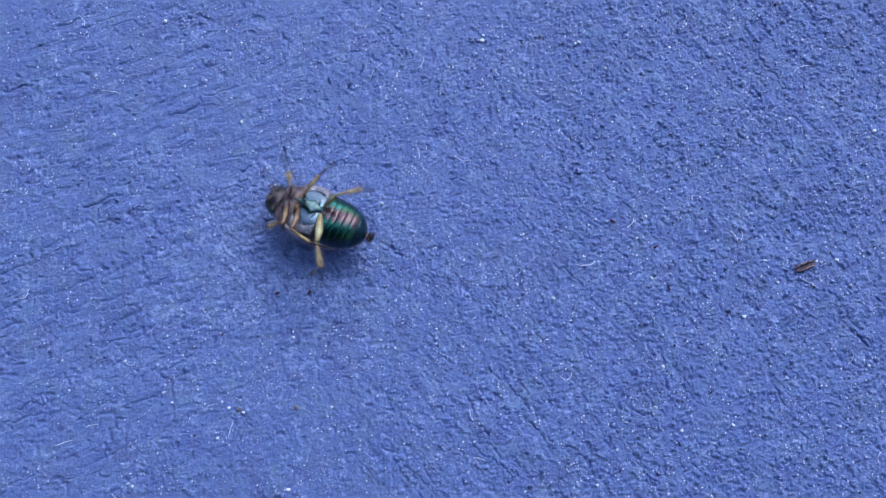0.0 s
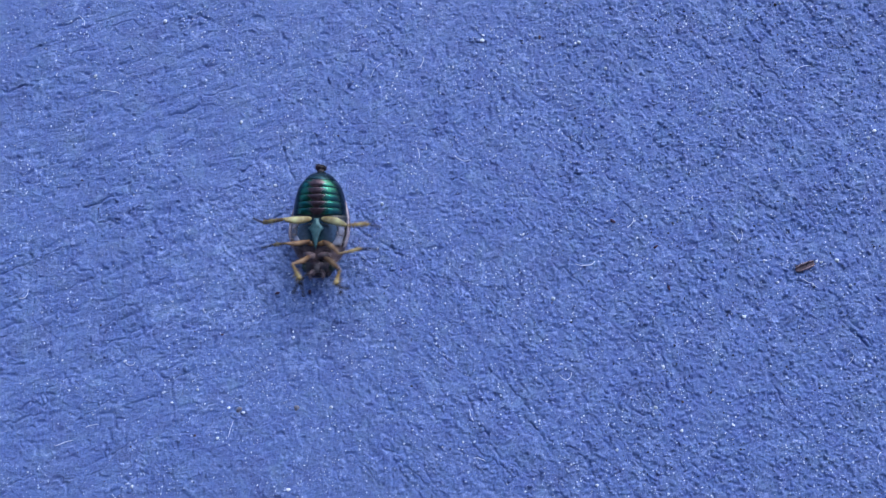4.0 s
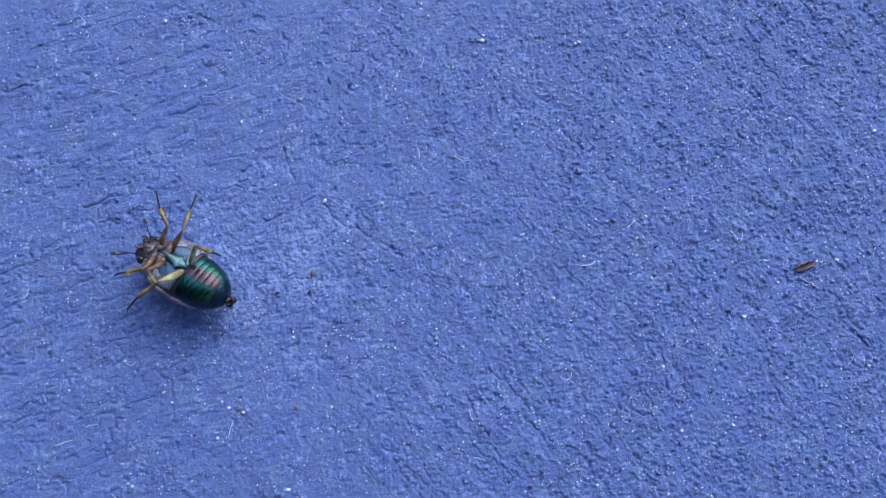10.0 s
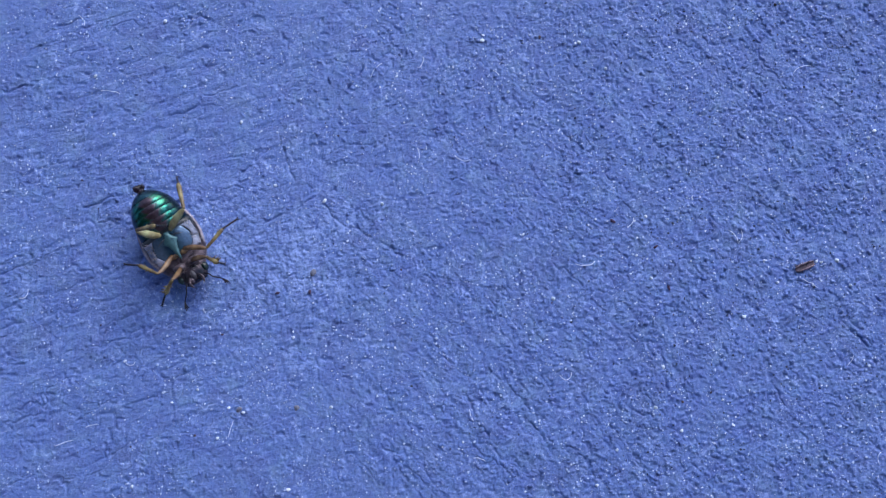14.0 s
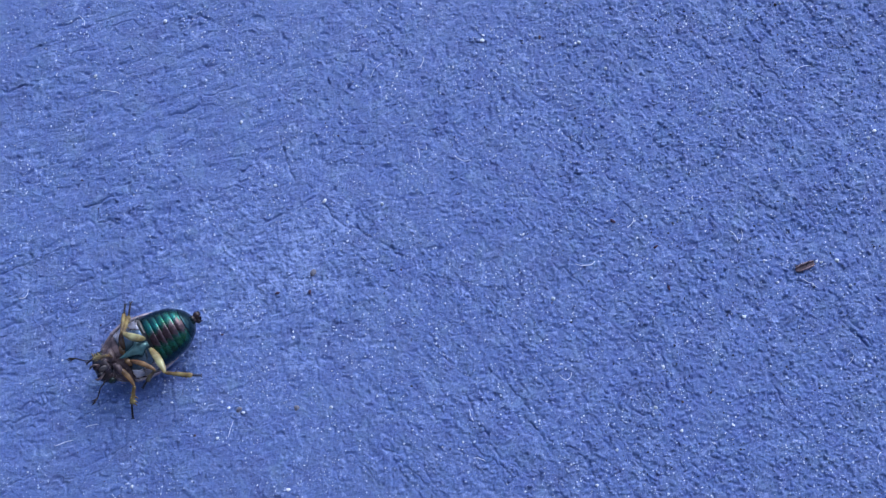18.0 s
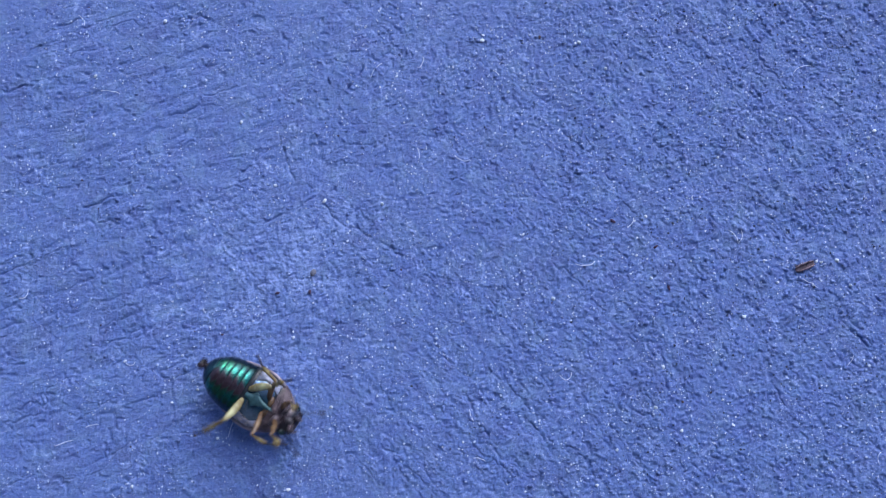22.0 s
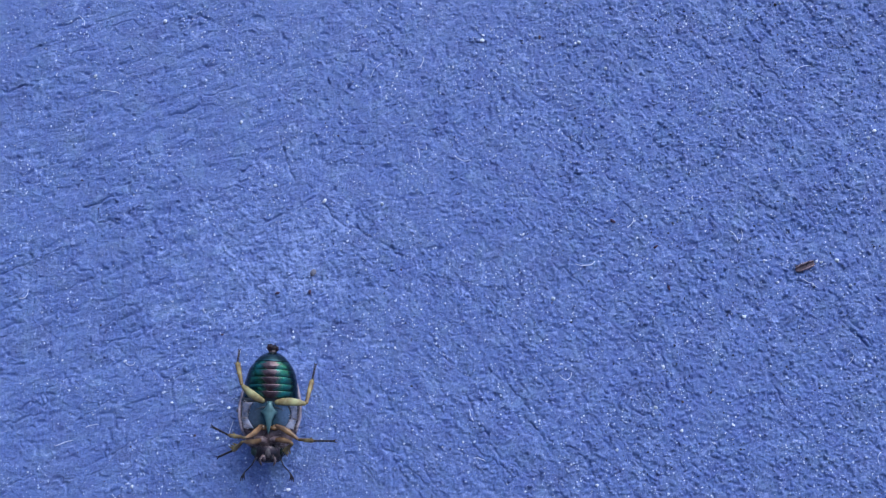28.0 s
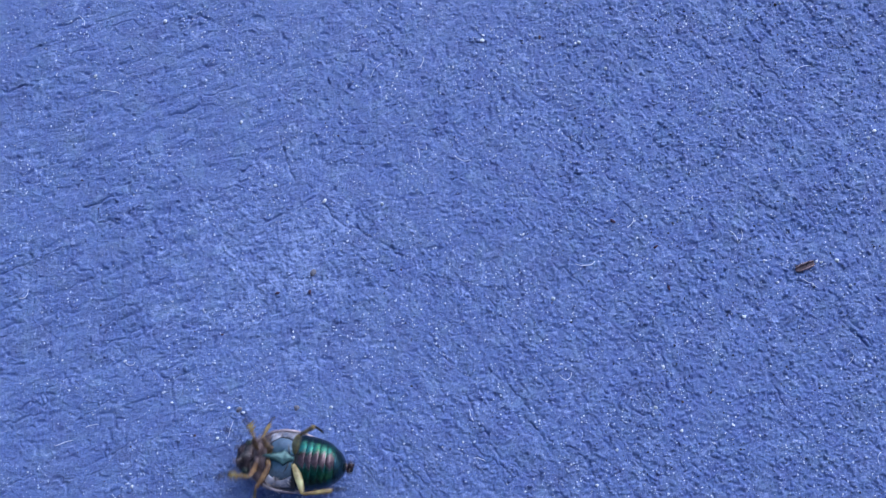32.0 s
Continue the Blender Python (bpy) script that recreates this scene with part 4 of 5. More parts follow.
def motions():
    # seconds, x and y in mm, heading, roll and pitch in degrees
    body = [
        (0.00, -21.70, 4.69, 157.3, 18.4, -2.5),
        (0.20, -21.50, 4.79, 122.1, 14.7, -1.0),
        (0.40, -21.05, 4.64, 155.5, 11.1, 0.5),
        (0.60, -20.45, 4.21, 176.9, 7.4, 1.9),
        (0.80, -22.09, 4.57, 124.7, 3.8, 3.4),
        (1.00, -23.17, 5.69, 66.7, 0.1, 4.8),
        (1.20, -23.31, 6.48, 67.7, 1.8, 3.1),
        (1.40, -23.26, 5.99, 63.0, 3.4, 1.3),
        (1.60, -23.38, 5.98, 85.2, 5.1, -0.4),
        (1.80, -23.41, 5.75, 61.8, 6.7, -2.2),
        (2.00, -21.77, 6.09, 28.3, 8.4, -3.9),
        (2.20, -21.62, 5.36, 12.6, 8.4, -2.3),
        (2.40, -21.76, 5.83, 15.2, 8.5, -0.7),
        (2.60, -21.57, 4.81, -11.9, 8.5, 1.0),
        (2.80, -20.44, 5.36, -57.3, 8.6, 2.6),
        (3.00, -20.35, 5.34, -61.0, 8.6, 4.3),
        (3.20, -20.44, 4.33, -80.1, 7.8, 4.2),
        (3.40, -20.69, 4.63, -84.5, 7.0, 4.1),
        (3.50, -20.74, 4.64, -86.7, 6.6, 4.1),
        (3.90, -21.10, 4.02, -84.1, 6.0, 4.0),
        (4.30, -22.07, 2.34, -128.3, 4.2, 3.8),
        (4.70, -22.73, 1.19, -122.2, 3.0, 3.7),
        (5.10, -24.50, -1.88, -173.0, -0.3, 3.4),
        (5.50, -25.16, -3.03, -178.9, -1.5, 3.3),
        (5.60, -25.16, -2.72, -182.3, -1.9, 3.2),
        (5.80, -25.21, -2.72, -180.0, -2.7, 3.2),
        (6.00, -25.23, -1.39, -153.0, -3.5, 3.1),
        (6.20, -24.24, -1.61, -168.5, 1.0, 2.4),
        (6.40, -27.42, -2.53, -178.3, 5.5, 1.8),
        (6.60, -37.57, -7.95, -178.1, 10.0, 1.1),
        (6.80, -37.87, -7.66, -193.3, 14.5, 0.4),
        (7.00, -38.30, -7.18, -202.8, 19.0, -0.2),
        (7.20, -38.19, -7.85, -202.7, 17.2, -0.9),
        (7.40, -38.11, -7.49, -204.8, 15.5, -1.6),
        (7.60, -38.19, -6.49, -196.8, 13.7, -2.3),
        (7.80, -38.95, -5.95, -181.8, 11.9, -3.0),
        (8.00, -39.48, -5.16, -183.2, 10.1, -3.7),
        (8.20, -39.66, -5.98, -199.9, 11.2, -3.3),
        (8.40, -39.93, -5.60, -199.8, 12.3, -2.9),
        (8.60, -39.82, -5.67, -200.4, 13.4, -2.5),
        (8.80, -40.36, -5.94, -218.1, 14.4, -2.1),
        (9.00, -39.41, -6.49, -204.2, 15.5, -1.7),
        (9.20, -45.80, -5.38, -212.2, 16.4, -0.7),
        (9.40, -44.90, -5.03, -220.5, 17.2, 0.4),
        (9.60, -44.42, -5.40, -214.8, 18.1, 1.5),
        (9.80, -44.33, -5.50, -214.8, 18.9, 2.5),
        (10.00, -44.40, -5.31, -212.4, 19.8, 3.6),
        (10.20, -43.50, -5.38, -230.2, 18.9, 4.3),
        (10.40, -50.63, -0.70, -224.8, 18.0, 5.0),
        (10.60, -49.98, -1.55, -240.6, 17.1, 5.6),
        (10.80, -50.07, -1.47, -249.5, 16.3, 6.3),
        (11.00, -50.01, -1.58, -252.3, 15.4, 7.0),
        (11.20, -49.06, -1.72, -224.5, 12.0, 8.2),
        (11.40, -48.49, -1.49, -218.8, 8.6, 9.4),
        (11.50, -48.17, -0.33, -261.7, 6.9, 10.0),
        (11.60, -47.84, 0.84, -304.6, 5.2, 10.6),
        (11.70, -48.38, 0.99, -342.2, 3.5, 11.2),
        (11.80, -48.91, 1.14, -379.9, 1.8, 11.8),
        (12.00, -48.94, 1.40, -382.0, -1.6, 13.0),
        (12.20, -49.18, 1.30, -383.0, -0.6, 12.7),
        (12.40, -49.80, 0.92, -364.2, 0.4, 12.4),
        (12.60, -49.26, 0.49, -314.1, 1.3, 12.1),
        (12.80, -48.58, 1.29, -367.2, 2.3, 11.9),
        (13.00, -48.54, 1.16, -374.7, 3.3, 11.6),
        (13.20, -48.29, 1.14, -375.1, 2.8, 11.2),
        (13.40, -48.60, 0.98, -376.6, 2.3, 10.8),
        (13.60, -48.43, 1.04, -376.6, 1.7, 10.4),
        (13.80, -48.48, 0.99, -384.6, 1.2, 10.0),
        (14.00, -47.36, 1.39, -417.0, 0.7, 9.6),
        (14.30, -46.90, 1.43, -414.2, -0.9, 9.4),
        (14.50, -47.28, 1.36, -417.8, -2.0, 9.3),
        (14.90, -47.37, 0.77, -412.9, -2.6, 9.2),
        (15.30, -47.83, -2.18, -448.3, -5.3, 8.8),
        (15.70, -48.37, -5.72, -444.8, -8.5, 8.4),
        (16.10, -48.92, -9.27, -477.2, -11.7, 7.9),
        (16.50, -49.10, -10.45, -479.4, -12.8, 7.8),
        (16.60, -47.83, -11.27, -485.7, -13.3, 7.7),
        (16.80, -47.79, -11.09, -496.5, -14.4, 7.6),
        (17.00, -48.67, -10.46, -484.4, -15.5, 7.4),
        (17.20, -47.42, -10.61, -491.5, -14.1, 5.0),
        (17.40, -49.70, -17.60, -490.0, -12.7, 2.5),
        (17.60, -49.81, -18.85, -509.9, -11.3, -0.0),
        (17.80, -50.36, -17.77, -510.3, -9.9, -2.5),
        (18.00, -50.56, -17.54, -509.5, -8.5, -5.0),
        (18.20, -50.08, -16.18, -490.3, -8.6, -3.0),
        (18.40, -49.47, -16.44, -435.2, -8.8, -1.1),
        (18.60, -49.92, -20.52, -425.6, -9.0, 0.9),
        (18.80, -49.93, -21.10, -408.9, -9.1, 2.9),
        (19.00, -48.57, -20.10, -400.4, -9.3, 4.8),
        (19.20, -49.21, -20.25, -387.9, -8.2, 4.2),
        (19.40, -48.74, -20.75, -390.4, -7.1, 3.6),
        (19.60, -48.69, -21.35, -376.3, -6.0, 3.0),
        (19.80, -47.06, -21.45, -375.2, -4.9, 2.4),
        (20.00, -36.95, -27.43, -397.8, -3.8, 1.8),
        (20.20, -35.80, -26.73, -410.3, -3.0, 3.0),
        (20.40, -34.58, -26.15, -406.4, -2.2, 4.2),
        (20.60, -35.21, -26.59, -401.0, -1.4, 5.5),
        (20.80, -35.22, -26.76, -369.2, -0.6, 6.7),
        (21.00, -35.04, -26.50, -325.4, 0.2, 7.9),
        (21.10, -34.46, -26.12, -366.6, 0.5, 7.5),
        (21.20, -33.89, -25.74, -407.9, 0.9, 7.0),
        (21.40, -32.34, -25.67, -442.9, 1.6, 6.2),
        (21.60, -32.48, -25.56, -445.0, 2.3, 5.3),
        (21.80, -32.82, -25.51, -440.1, 3.0, 4.4),
        (22.00, -32.52, -25.93, -392.6, 3.7, 3.5),
        (22.20, -32.44, -26.09, -378.2, 2.2, 3.9),
        (22.40, -32.96, -26.42, -385.7, 0.7, 4.3),
        (22.60, -32.71, -27.51, -388.7, -0.8, 4.6),
        (22.80, -32.44, -26.32, -404.8, -2.3, 5.0),
        (23.00, -32.11, -26.33, -380.0, -3.8, 5.4),
        (23.20, -32.33, -27.45, -373.3, -3.0, 5.8),
        (23.40, -32.27, -27.02, -371.5, -2.2, 6.3),
        (23.60, -32.22, -26.93, -371.8, -1.4, 6.7),
        (23.80, -30.86, -25.12, -382.5, -0.7, 7.2),
        (24.00, -30.87, -25.02, -382.6, 0.1, 7.7),
        (24.20, -31.06, -25.03, -381.0, 1.2, 6.8),
        (24.40, -30.93, -25.18, -382.3, 2.2, 5.9),
        (24.60, -31.13, -25.12, -381.4, 3.3, 5.0),
        (24.80, -30.79, -24.85, -375.4, 4.3, 4.1),
        (25.00, -30.63, -25.21, -365.1, 5.4, 3.2),
        (25.20, -32.30, -27.11, -382.1, 4.7, 3.0),
        (25.40, -32.69, -26.98, -384.2, 4.0, 2.7),
        (25.50, -32.64, -27.08, -384.4, 3.6, 2.6),
        (25.90, -32.46, -27.12, -381.1, 3.3, 2.5),
        (26.30, -31.71, -27.30, -407.5, 1.9, 2.1),
        (26.70, -30.60, -27.57, -405.1, -0.2, 1.4),
        (27.10, -29.29, -27.89, -437.3, -2.7, 0.6),
        (27.50, -28.92, -27.98, -436.5, -3.4, 0.4),
        (27.80, -29.12, -27.72, -449.4, -4.4, 0.1),
        (28.00, -29.21, -27.78, -450.9, -5.1, -0.2),
        (28.10, -29.34, -27.80, -452.2, -5.8, -0.3),
        (28.40, -29.67, -27.67, -436.2, -7.7, -0.8),
        (28.70, -30.11, -28.33, -437.7, -9.7, -1.3),
        (29.00, -29.72, -30.33, -453.5, -11.7, -1.8),
        (29.20, -28.51, -29.96, -471.9, -12.0, -0.2),
        (29.40, -29.87, -29.91, -461.8, -12.2, 1.5),
        (29.60, -30.45, -29.32, -453.3, -12.5, 3.1),
        (29.70, -30.49, -29.22, -452.5, -12.6, 3.9),
        (29.80, -30.47, -29.24, -454.7, -12.7, 4.7),
        (29.90, -28.43, -29.95, -467.2, -12.8, 5.6),
        (30.00, -28.31, -30.04, -505.3, -13.0, 6.4),
        (30.10, -27.99, -29.95, -501.2, -12.5, 6.2),
        (30.20, -28.13, -30.68, -460.4, -12.0, 6.0),
        (30.30, -30.05, -30.60, -443.3, -11.6, 5.9),
        (30.40, -30.53, -30.95, -418.9, -11.1, 5.7),
        (30.50, -30.74, -31.23, -419.4, -10.7, 5.5),
        (30.60, -30.35, -31.24, -416.1, -10.2, 5.3),
        (30.80, -30.64, -31.47, -431.2, -9.3, 5.0),
        (31.00, -29.84, -30.53, -443.4, -8.4, 4.6),
        (31.10, -30.18, -30.43, -443.8, -6.4, 4.3),
        (31.20, -30.00, -30.90, -415.4, -4.4, 4.0),
        (31.30, -28.86, -32.29, -414.9, -2.5, 3.8),
        (31.40, -28.06, -36.81, -434.2, -0.5, 3.5),
        (31.50, -27.78, -37.11, -445.1, 1.5, 3.2),
        (31.60, -27.10, -37.20, -470.3, 3.4, 2.9),
        (31.70, -26.50, -36.90, -494.4, 5.4, 2.6),
        (31.80, -25.22, -36.84, -512.7, 7.4, 2.3),
        (31.90, -25.40, -37.48, -527.1, 9.4, 2.0),
        (32.00, -25.16, -37.18, -546.0, 11.3, 1.8),
    ]
    walk(beetle, [(t, lie(x, y, turn, roll, pitch)) for t, x, y, turn, roll, pitch in body])
    # per leg: seconds, then azimuth and rise of thigh, shin and foot in degrees
    steps = {
        ('hind', -1): [
            (0, (-171, 68, -129, -19, -128, -41)), (1, (-103, 0, -143, -14, -178, -57)), (2, (-85, 15, -97, 51, -150, -53)),
            (3, (-81, 43, -87, -33, -113, -45)), (4, (-81, 43, -87, -33, -113, -45)), (4.7, (-44, 24, -51, -43, -57, -57)),
            (5.4, (-33, 48, -160, -35, -159, -17)), (6, (-33, 48, -160, -35, -159, -17)), (7, (-139, 39, -149, 4, -135, -33)),
            (8, (-174, 66, -174, 18, -149, -52)), (9, (-89, 83, -75, -35, -72, -26)), (10, (-118, 77, 172, 35, -88, -61)),
            (11, (-123, 12, -175, 35, -172, 43)), (12, (-100, 25, -161, -21, -167, -42)), (13, (-110, 32, 113, -25, 119, -58)),
            (14, (-135, 48, 67, 41, 64, -68)), (15, (-135, 48, 67, 41, 64, -68)), (15.7, (-110, 32, 113, -25, 119, -58)),
            (16.4, (-40, 65, 173, 49, 136, -65)), (17, (-40, 65, 173, 49, 136, -65)), (18, (-45, 53, -128, -54, -119, -49)),
            (19, (-108, 36, -171, -18, -176, -60)), (20, (-104, 38, -157, -29, -153, -57)), (21, (-105, 16, -129, -18, -123, -77)),
            (22, (-95, 35, -119, -33, -132, -55)), (23, (-83, 35, -129, -29, -145, -68)), (24, (-140, 19, 127, -12, 125, -63)),
            (25, (-85, 38, -122, -31, -149, -66)), (26, (-85, 38, -122, -31, -149, -66)), (26.6, (-140, 19, 127, -12, 125, -63)),
            (27.3, (-125, 37, -164, -35, -180, -51)), (28, (-125, 37, -164, -35, -180, -51)), (29, (-122, 37, 71, 41, 89, -63)),
            (30, (-49, 35, -172, 54, 138, -67)), (31, (-44, 24, -51, -43, -57, -57)), (32, (-118, 64, -165, 54, -169, -75)),
        ],
        ('hind', 1): [
            (0, (107, 1, 122, 0, 135, -66)), (1, (153, 37, 153, -21, 117, -59)), (2, (144, 46, 166, -21, 158, -47)),
            (3, (73, 23, 105, -50, 83, -68)), (4, (73, 23, 105, -50, 83, -68)), (4.7, (51, 3, 54, 37, 57, -40)),
            (5.4, (65, 39, 80, 6, 58, -1)), (6, (65, 39, 80, 6, 58, -1)), (7, (130, 8, 156, -8, -156, -48)),
            (8, (100, 0, 133, 2, 42, -45)), (9, (88, 15, 163, 22, -157, -27)), (10, (78, 28, 56, -38, 53, -56)),
            (11, (126, 26, 161, 0, 142, -76)), (12, (142, 46, -179, -4, 169, -28)), (13, (131, 33, 177, -19, 179, -20)),
            (14, (109, 35, 163, -23, 173, -64)), (15, (109, 35, 163, -23, 173, -64)), (15.7, (131, 33, 177, -19, 179, -20)),
            (16.4, (68, 38, 175, -54, -179, -60)), (17, (68, 38, 175, -54, -179, -60)), (18, (94, 25, 145, 24, 148, -69)),
            (19, (81, 58, 152, -31, 140, -43)), (20, (96, 50, 156, -12, 161, -60)), (21, (111, 60, 118, -46, 125, -52)),
            (22, (39, 37, 58, 61, 40, -73)), (23, (51, 37, 93, -57, 128, -64)), (24, (139, 28, 169, -22, 173, -46)),
            (25, (50, 29, 66, -45, 112, -57)), (26, (50, 29, 66, -45, 112, -57)), (26.6, (139, 28, 169, -22, 173, -46)),
            (27.3, (87, 15, 169, -31, 171, -43)), (28, (87, 15, 169, -31, 171, -43)), (29, (117, 31, 160, -30, 157, -52)),
            (30, (126, 21, 158, 5, 138, -62)), (31, (51, 3, 54, 37, 57, -40)), (32, (116, 5, -166, -4, -147, -60)),
        ],
        ('middle', -1): [
            (0, (103, 66, -105, 17, -111, -4)), (1, (-81, 30, -82, 26, -55, 3)), (2, (-64, 37, -94, 50, -65, -51)),
            (3, (-76, 43, -92, -47, -84, -42)), (4, (-76, 43, -92, -47, -84, -42)), (4.7, (-86, 31, -166, -58, -156, -70)),
            (5.4, (-87, 70, -100, -40, -69, -50)), (6, (-87, 70, -100, -40, -69, -50)), (7, (-126, 85, -86, -1, -89, -17)),
            (8, (-16, 67, 163, 66, -94, -25)), (9, (-101, 75, -88, -36, -104, -35)), (10, (-101, 58, -70, 2, -69, -11)),
            (11, (-111, 45, -105, 13, -93, -13)), (12, (-61, 35, -74, 58, -94, -57)), (13, (-75, 29, -108, -23, -105, -40)),
            (14, (-63, 38, -145, -26, -127, -39)), (15, (-63, 38, -145, -26, -127, -39)), (15.7, (-75, 29, -108, -23, -105, -40)),
            (16.4, (-109, 51, -132, -45, -127, -52)), (17, (-109, 51, -132, -45, -127, -52)), (18, (-118, 54, -121, -42, -113, -61)),
            (19, (-50, 13, -99, -16, -99, -49)), (20, (-65, 29, -162, -56, -164, -54)), (21, (-69, 49, -131, -56, -101, -76)),
            (22, (-76, 35, 10, 46, 4, -69)), (23, (-95, 43, -7, 56, -2, -64)), (24, (-64, 32, -103, -1, -124, -45)),
            (25, (-80, 40, -168, -25, -146, -61)), (26, (-80, 40, -168, -25, -146, -61)), (26.6, (-64, 32, -103, -1, -124, -45)),
            (27.3, (-46, 46, -99, -45, -115, -26)), (28, (-46, 46, -99, -45, -115, -26)), (29, (-48, 44, -148, -42, -166, -61)),
            (30, (-88, 37, -114, -57, -121, -51)), (31, (-86, 31, -166, -58, -156, -70)), (32, (-41, 72, -95, -44, -85, -57)),
        ],
        ('middle', 1): [
            (0, (97, 7, 161, 9, -154, -31)), (1, (116, 70, 144, -23, 139, -10)), (2, (77, 66, 138, -32, 157, -41)),
            (3, (54, 29, 108, -30, 92, -48)), (4, (54, 29, 108, -30, 92, -48)), (4.7, (87, 19, 133, 31, 117, -18)),
            (5.4, (121, 36, 70, 18, 47, 0)), (6, (121, 36, 70, 18, 47, 0)), (7, (100, 21, 109, -16, 106, -63)),
            (8, (93, 14, 150, 14, -146, -59)), (9, (105, 16, 64, -67, 151, 25)), (10, (88, 34, 149, 27, 160, 47)),
            (11, (146, 24, 153, 35, -172, -76)), (12, (52, 64, 106, -26, 103, -46)), (13, (69, 41, 103, -21, 104, -19)),
            (14, (57, 28, 108, -2, 96, -37)), (15, (57, 28, 108, -2, 96, -37)), (15.7, (69, 41, 103, -21, 104, -19)),
            (16.4, (106, -1, 80, 29, 58, -45)), (17, (106, -1, 80, 29, 58, -45)), (18, (130, 17, 20, -54, 21, -63)),
            (19, (39, 35, 105, -33, 103, -49)), (20, (34, 40, 113, -33, 113, -41)), (21, (89, 61, 125, -19, 119, -38)),
            (22, (98, 40, 170, -38, 157, -49)), (23, (68, 51, 112, -24, 86, -61)), (24, (63, 52, 112, -16, 111, -31)),
            (25, (76, 50, 87, -30, 100, -8)), (26, (76, 50, 87, -30, 100, -8)), (26.6, (63, 52, 112, -16, 111, -31)),
            (27.3, (59, 15, 85, 53, 91, -23)), (28, (59, 15, 85, 53, 91, -23)), (29, (59, 38, 85, 30, 88, -43)),
            (30, (72, 33, 107, 30, 82, -33)), (31, (87, 19, 133, 31, 117, -18)), (32, (67, -5, 80, -58, 71, -72)),
        ],
        ('front', -1): [
            (0, (102, 81, -55, -17, -53, 8)), (1, (-64, 40, 32, -23, 34, -29)), (2, (-69, 15, 41, -31, 34, -38)),
            (3, (-56, 41, 33, 19, 2, -36)), (4, (-56, 41, 33, 19, 2, -36)), (4.7, (-99, 61, -38, -34, -13, -52)),
            (5.4, (-38, 64, -23, -47, -29, -15)), (6, (-38, 64, -23, -47, -29, -15)), (7, (-55, 65, -5, -14, -26, -26)),
            (8, (17, 88, -27, -28, -15, -42)), (9, (-48, 83, -52, -26, -20, -35)), (10, (-83, 51, -30, 4, -41, 10)),
            (11, (-89, 59, -25, -32, -28, -22)), (12, (-62, 45, -15, 56, -11, 55)), (13, (-80, 33, -42, 47, -48, -41)),
            (14, (-57, 55, -63, -37, -57, -43)), (15, (-57, 55, -63, -37, -57, -43)), (15.7, (-80, 33, -42, 47, -48, -41)),
            (16.4, (-38, 79, -14, -54, -20, -50)), (17, (-38, 79, -14, -54, -20, -50)), (18, (-72, 85, -19, -42, -1, -57)),
            (19, (-66, 32, -43, 42, -63, -65)), (20, (-70, 29, -30, 53, -46, -62)), (21, (-76, 34, -7, 42, 9, -47)),
            (22, (-60, 54, -1, 53, -3, -71)), (23, (-77, 39, -54, 54, -51, -70)), (24, (-51, 54, 133, -50, 122, -68)),
            (25, (-73, 29, 5, 49, -34, -48)), (26, (-73, 29, 5, 49, -34, -48)), (26.6, (-51, 54, 133, -50, 122, -68)),
            (27.3, (-82, 44, -51, -49, -66, -26)), (28, (-82, 44, -51, -49, -66, -26)), (29, (-59, 67, -78, -2, -77, -1)),
            (30, (-99, 63, -60, -40, -13, -54)), (31, (-99, 61, -38, -34, -13, -52)), (32, (-78, 73, -58, -29, -41, -52)),
        ],
        ('front', 1): [
            (0, (105, 8, 3, -45, 34, -5)), (1, (175, 77, 34, 19, 32, -21)), (2, (50, 42, -1, -34, 21, -57)),
            (3, (52, 10, -6, 40, 72, -57)), (4, (52, 10, -6, 40, 72, -57)), (4.7, (74, 45, -37, -63, -18, -60)),
            (5.4, (100, 3, 61, 44, 17, -46)), (6, (100, 3, 61, 44, 17, -46)), (7, (107, -24, 27, -40, 59, -42)),
            (8, (105, 33, 33, -45, 20, -62)), (9, (91, 25, 16, -43, -1, -49)), (10, (105, 27, 36, -25, 12, -46)),
            (11, (129, 45, 55, -18, 62, 9)), (12, (77, 46, 43, 44, 67, 8)), (13, (73, 31, 53, -24, 54, -40)),
            (14, (69, 44, 33, 47, 47, -70)), (15, (69, 44, 33, 47, 47, -70)), (15.7, (73, 31, 53, -24, 54, -40)),
            (16.4, (95, 1, 48, 38, 19, -44)), (17, (95, 1, 48, 38, 19, -44)), (18, (102, -3, 50, -27, 61, -37)),
            (19, (35, 26, 15, 48, 38, -45)), (20, (48, 49, 35, 34, 36, -63)), (21, (108, 57, 19, 7, 26, -16)),
            (22, (65, 55, -14, 65, -37, -72)), (23, (69, 54, 40, 56, 38, -49)), (24, (37, 57, -4, 28, 3, -52)),
            (25, (63, 40, 17, -3, 35, -53)), (26, (63, 40, 17, -3, 35, -53)), (26.6, (37, 57, -4, 28, 3, -52)),
            (27.3, (80, 40, -47, -55, -31, -64)), (28, (80, 40, -47, -55, -31, -64)), (29, (52, 43, -6, -51, 4, -63)),
            (30, (60, 48, 3, -39, 0, -42)), (31, (74, 45, -37, -63, -18, -60)), (32, (84, 41, -4, -11, -6, -48)),
        ],
    }
    beat = random.Random(17)
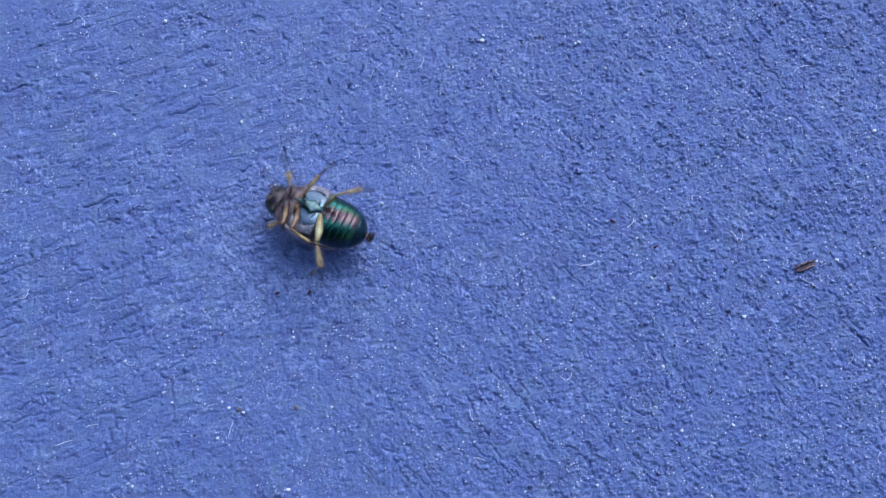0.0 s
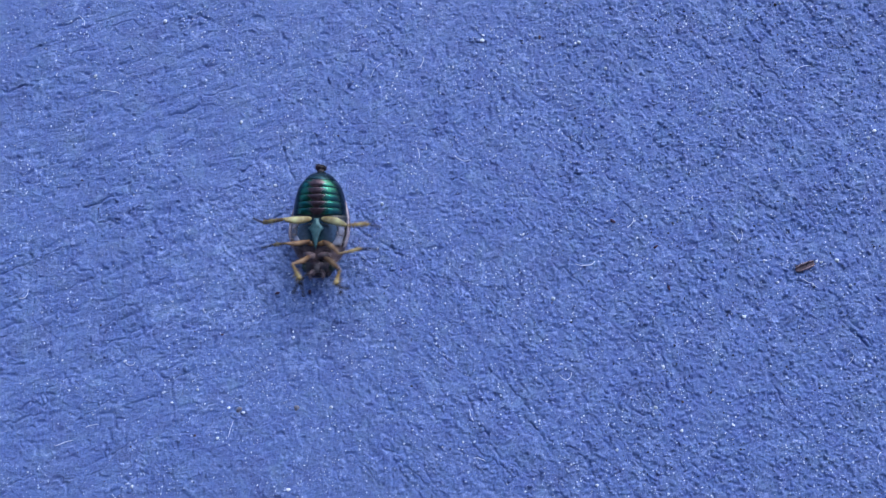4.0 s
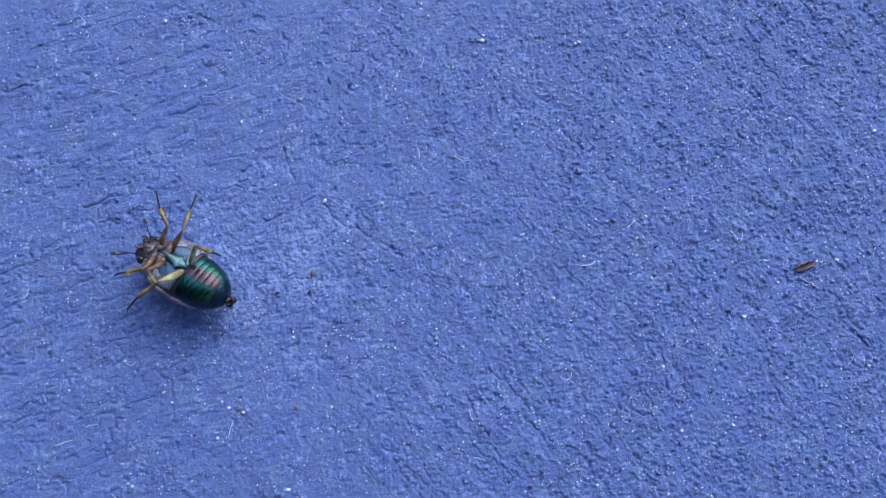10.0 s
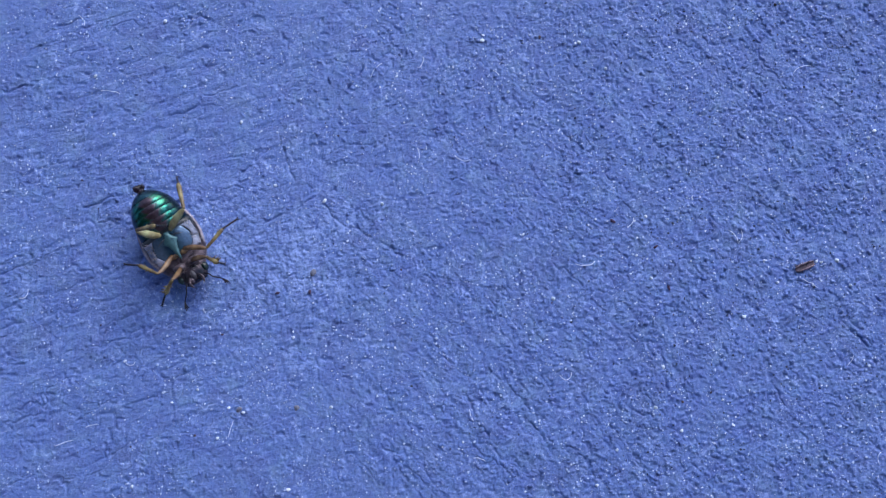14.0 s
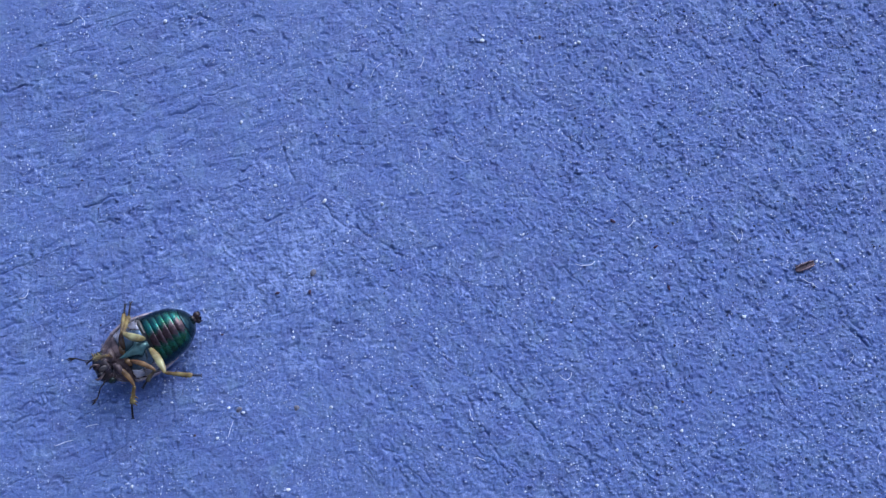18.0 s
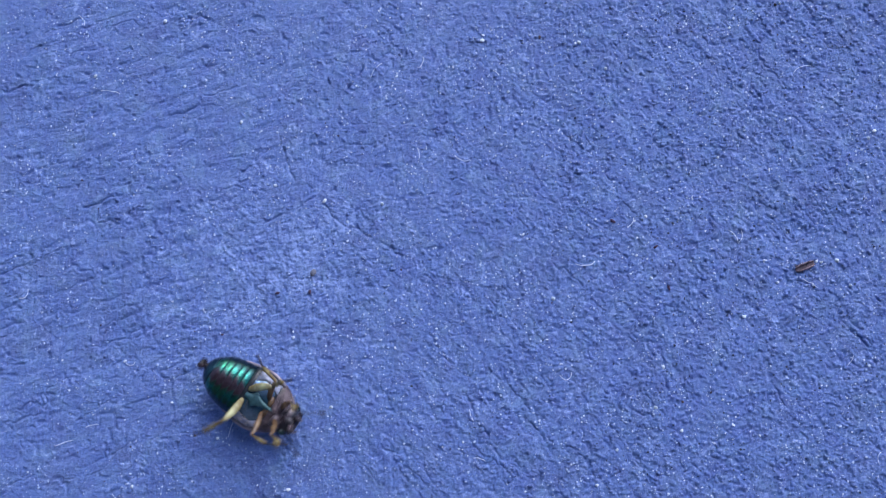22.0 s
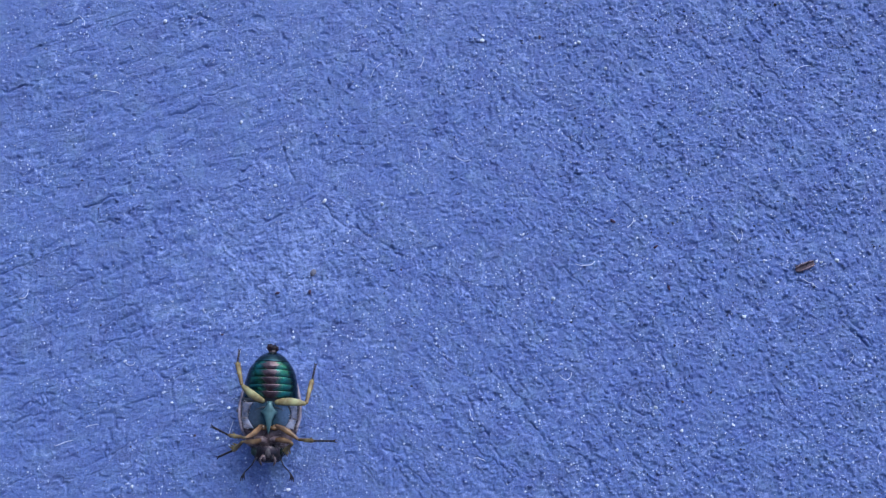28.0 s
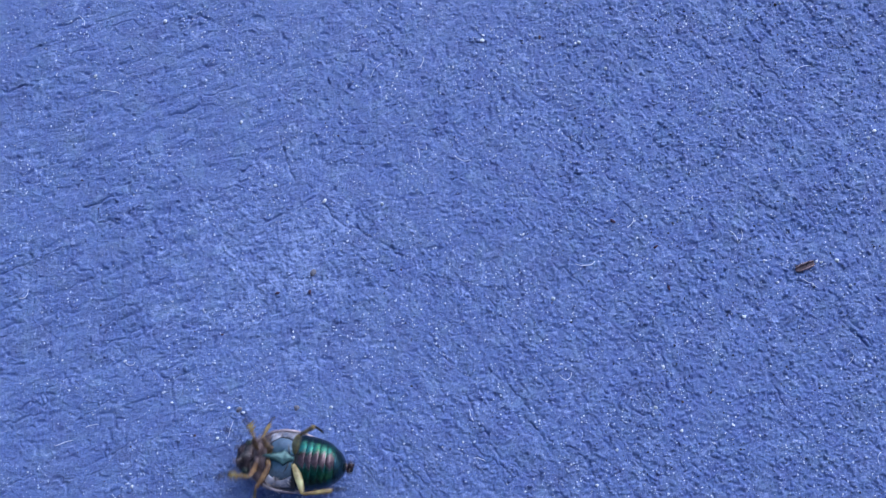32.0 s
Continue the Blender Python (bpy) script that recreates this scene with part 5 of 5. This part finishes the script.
    for (which, side), rows in steps.items():
        thigh, shin, foot = LEGS[which, side]
        a, b, _ = LEG_SIZE[which]
        rx, ry, rz = LEG_ROOT[which]
        root = Vector((rx, side * ry, rz)) * MM
        rate, phase = 1.6 + 1.2 * beat.random(), 6.28 * beat.random()
        keys = ([], [], [])
        for k in range(321):
            t = k / 10
            (d0, d1, d2), kick = between(rows, t)
            swing = kick * math.sin(6.283 * rate * t + phase)
            spin = Matrix.Rotation(radians(17 * swing), 3, "Z")
            fold = Matrix.Rotation(radians(24 * kick * math.sin(6.283 * rate * t + phase + 1.3)), 3, "Z")
            d0, d1, d2 = spin @ d0, spin @ fold @ d1, spin @ fold @ d2
            r0, r1, r2 = frame_of(d0), frame_of(d1), frame_of(d2)
            knee, ankle = d0 * a * MM, d0 * a * MM + d1 * b * MM
            inv = r0.transposed()
            keys[0].append((t, Matrix.Translation(root) @ r0.to_4x4()))
            keys[1].append((t, Matrix.Translation(inv @ knee) @ (inv @ r1).to_4x4()))
            keys[2].append((t, Matrix.Translation(inv @ ankle) @ (inv @ r2).to_4x4()))
        for ob, rows_of in zip((thigh, shin, foot), keys):
            walk(ob, rows_of)


motions()
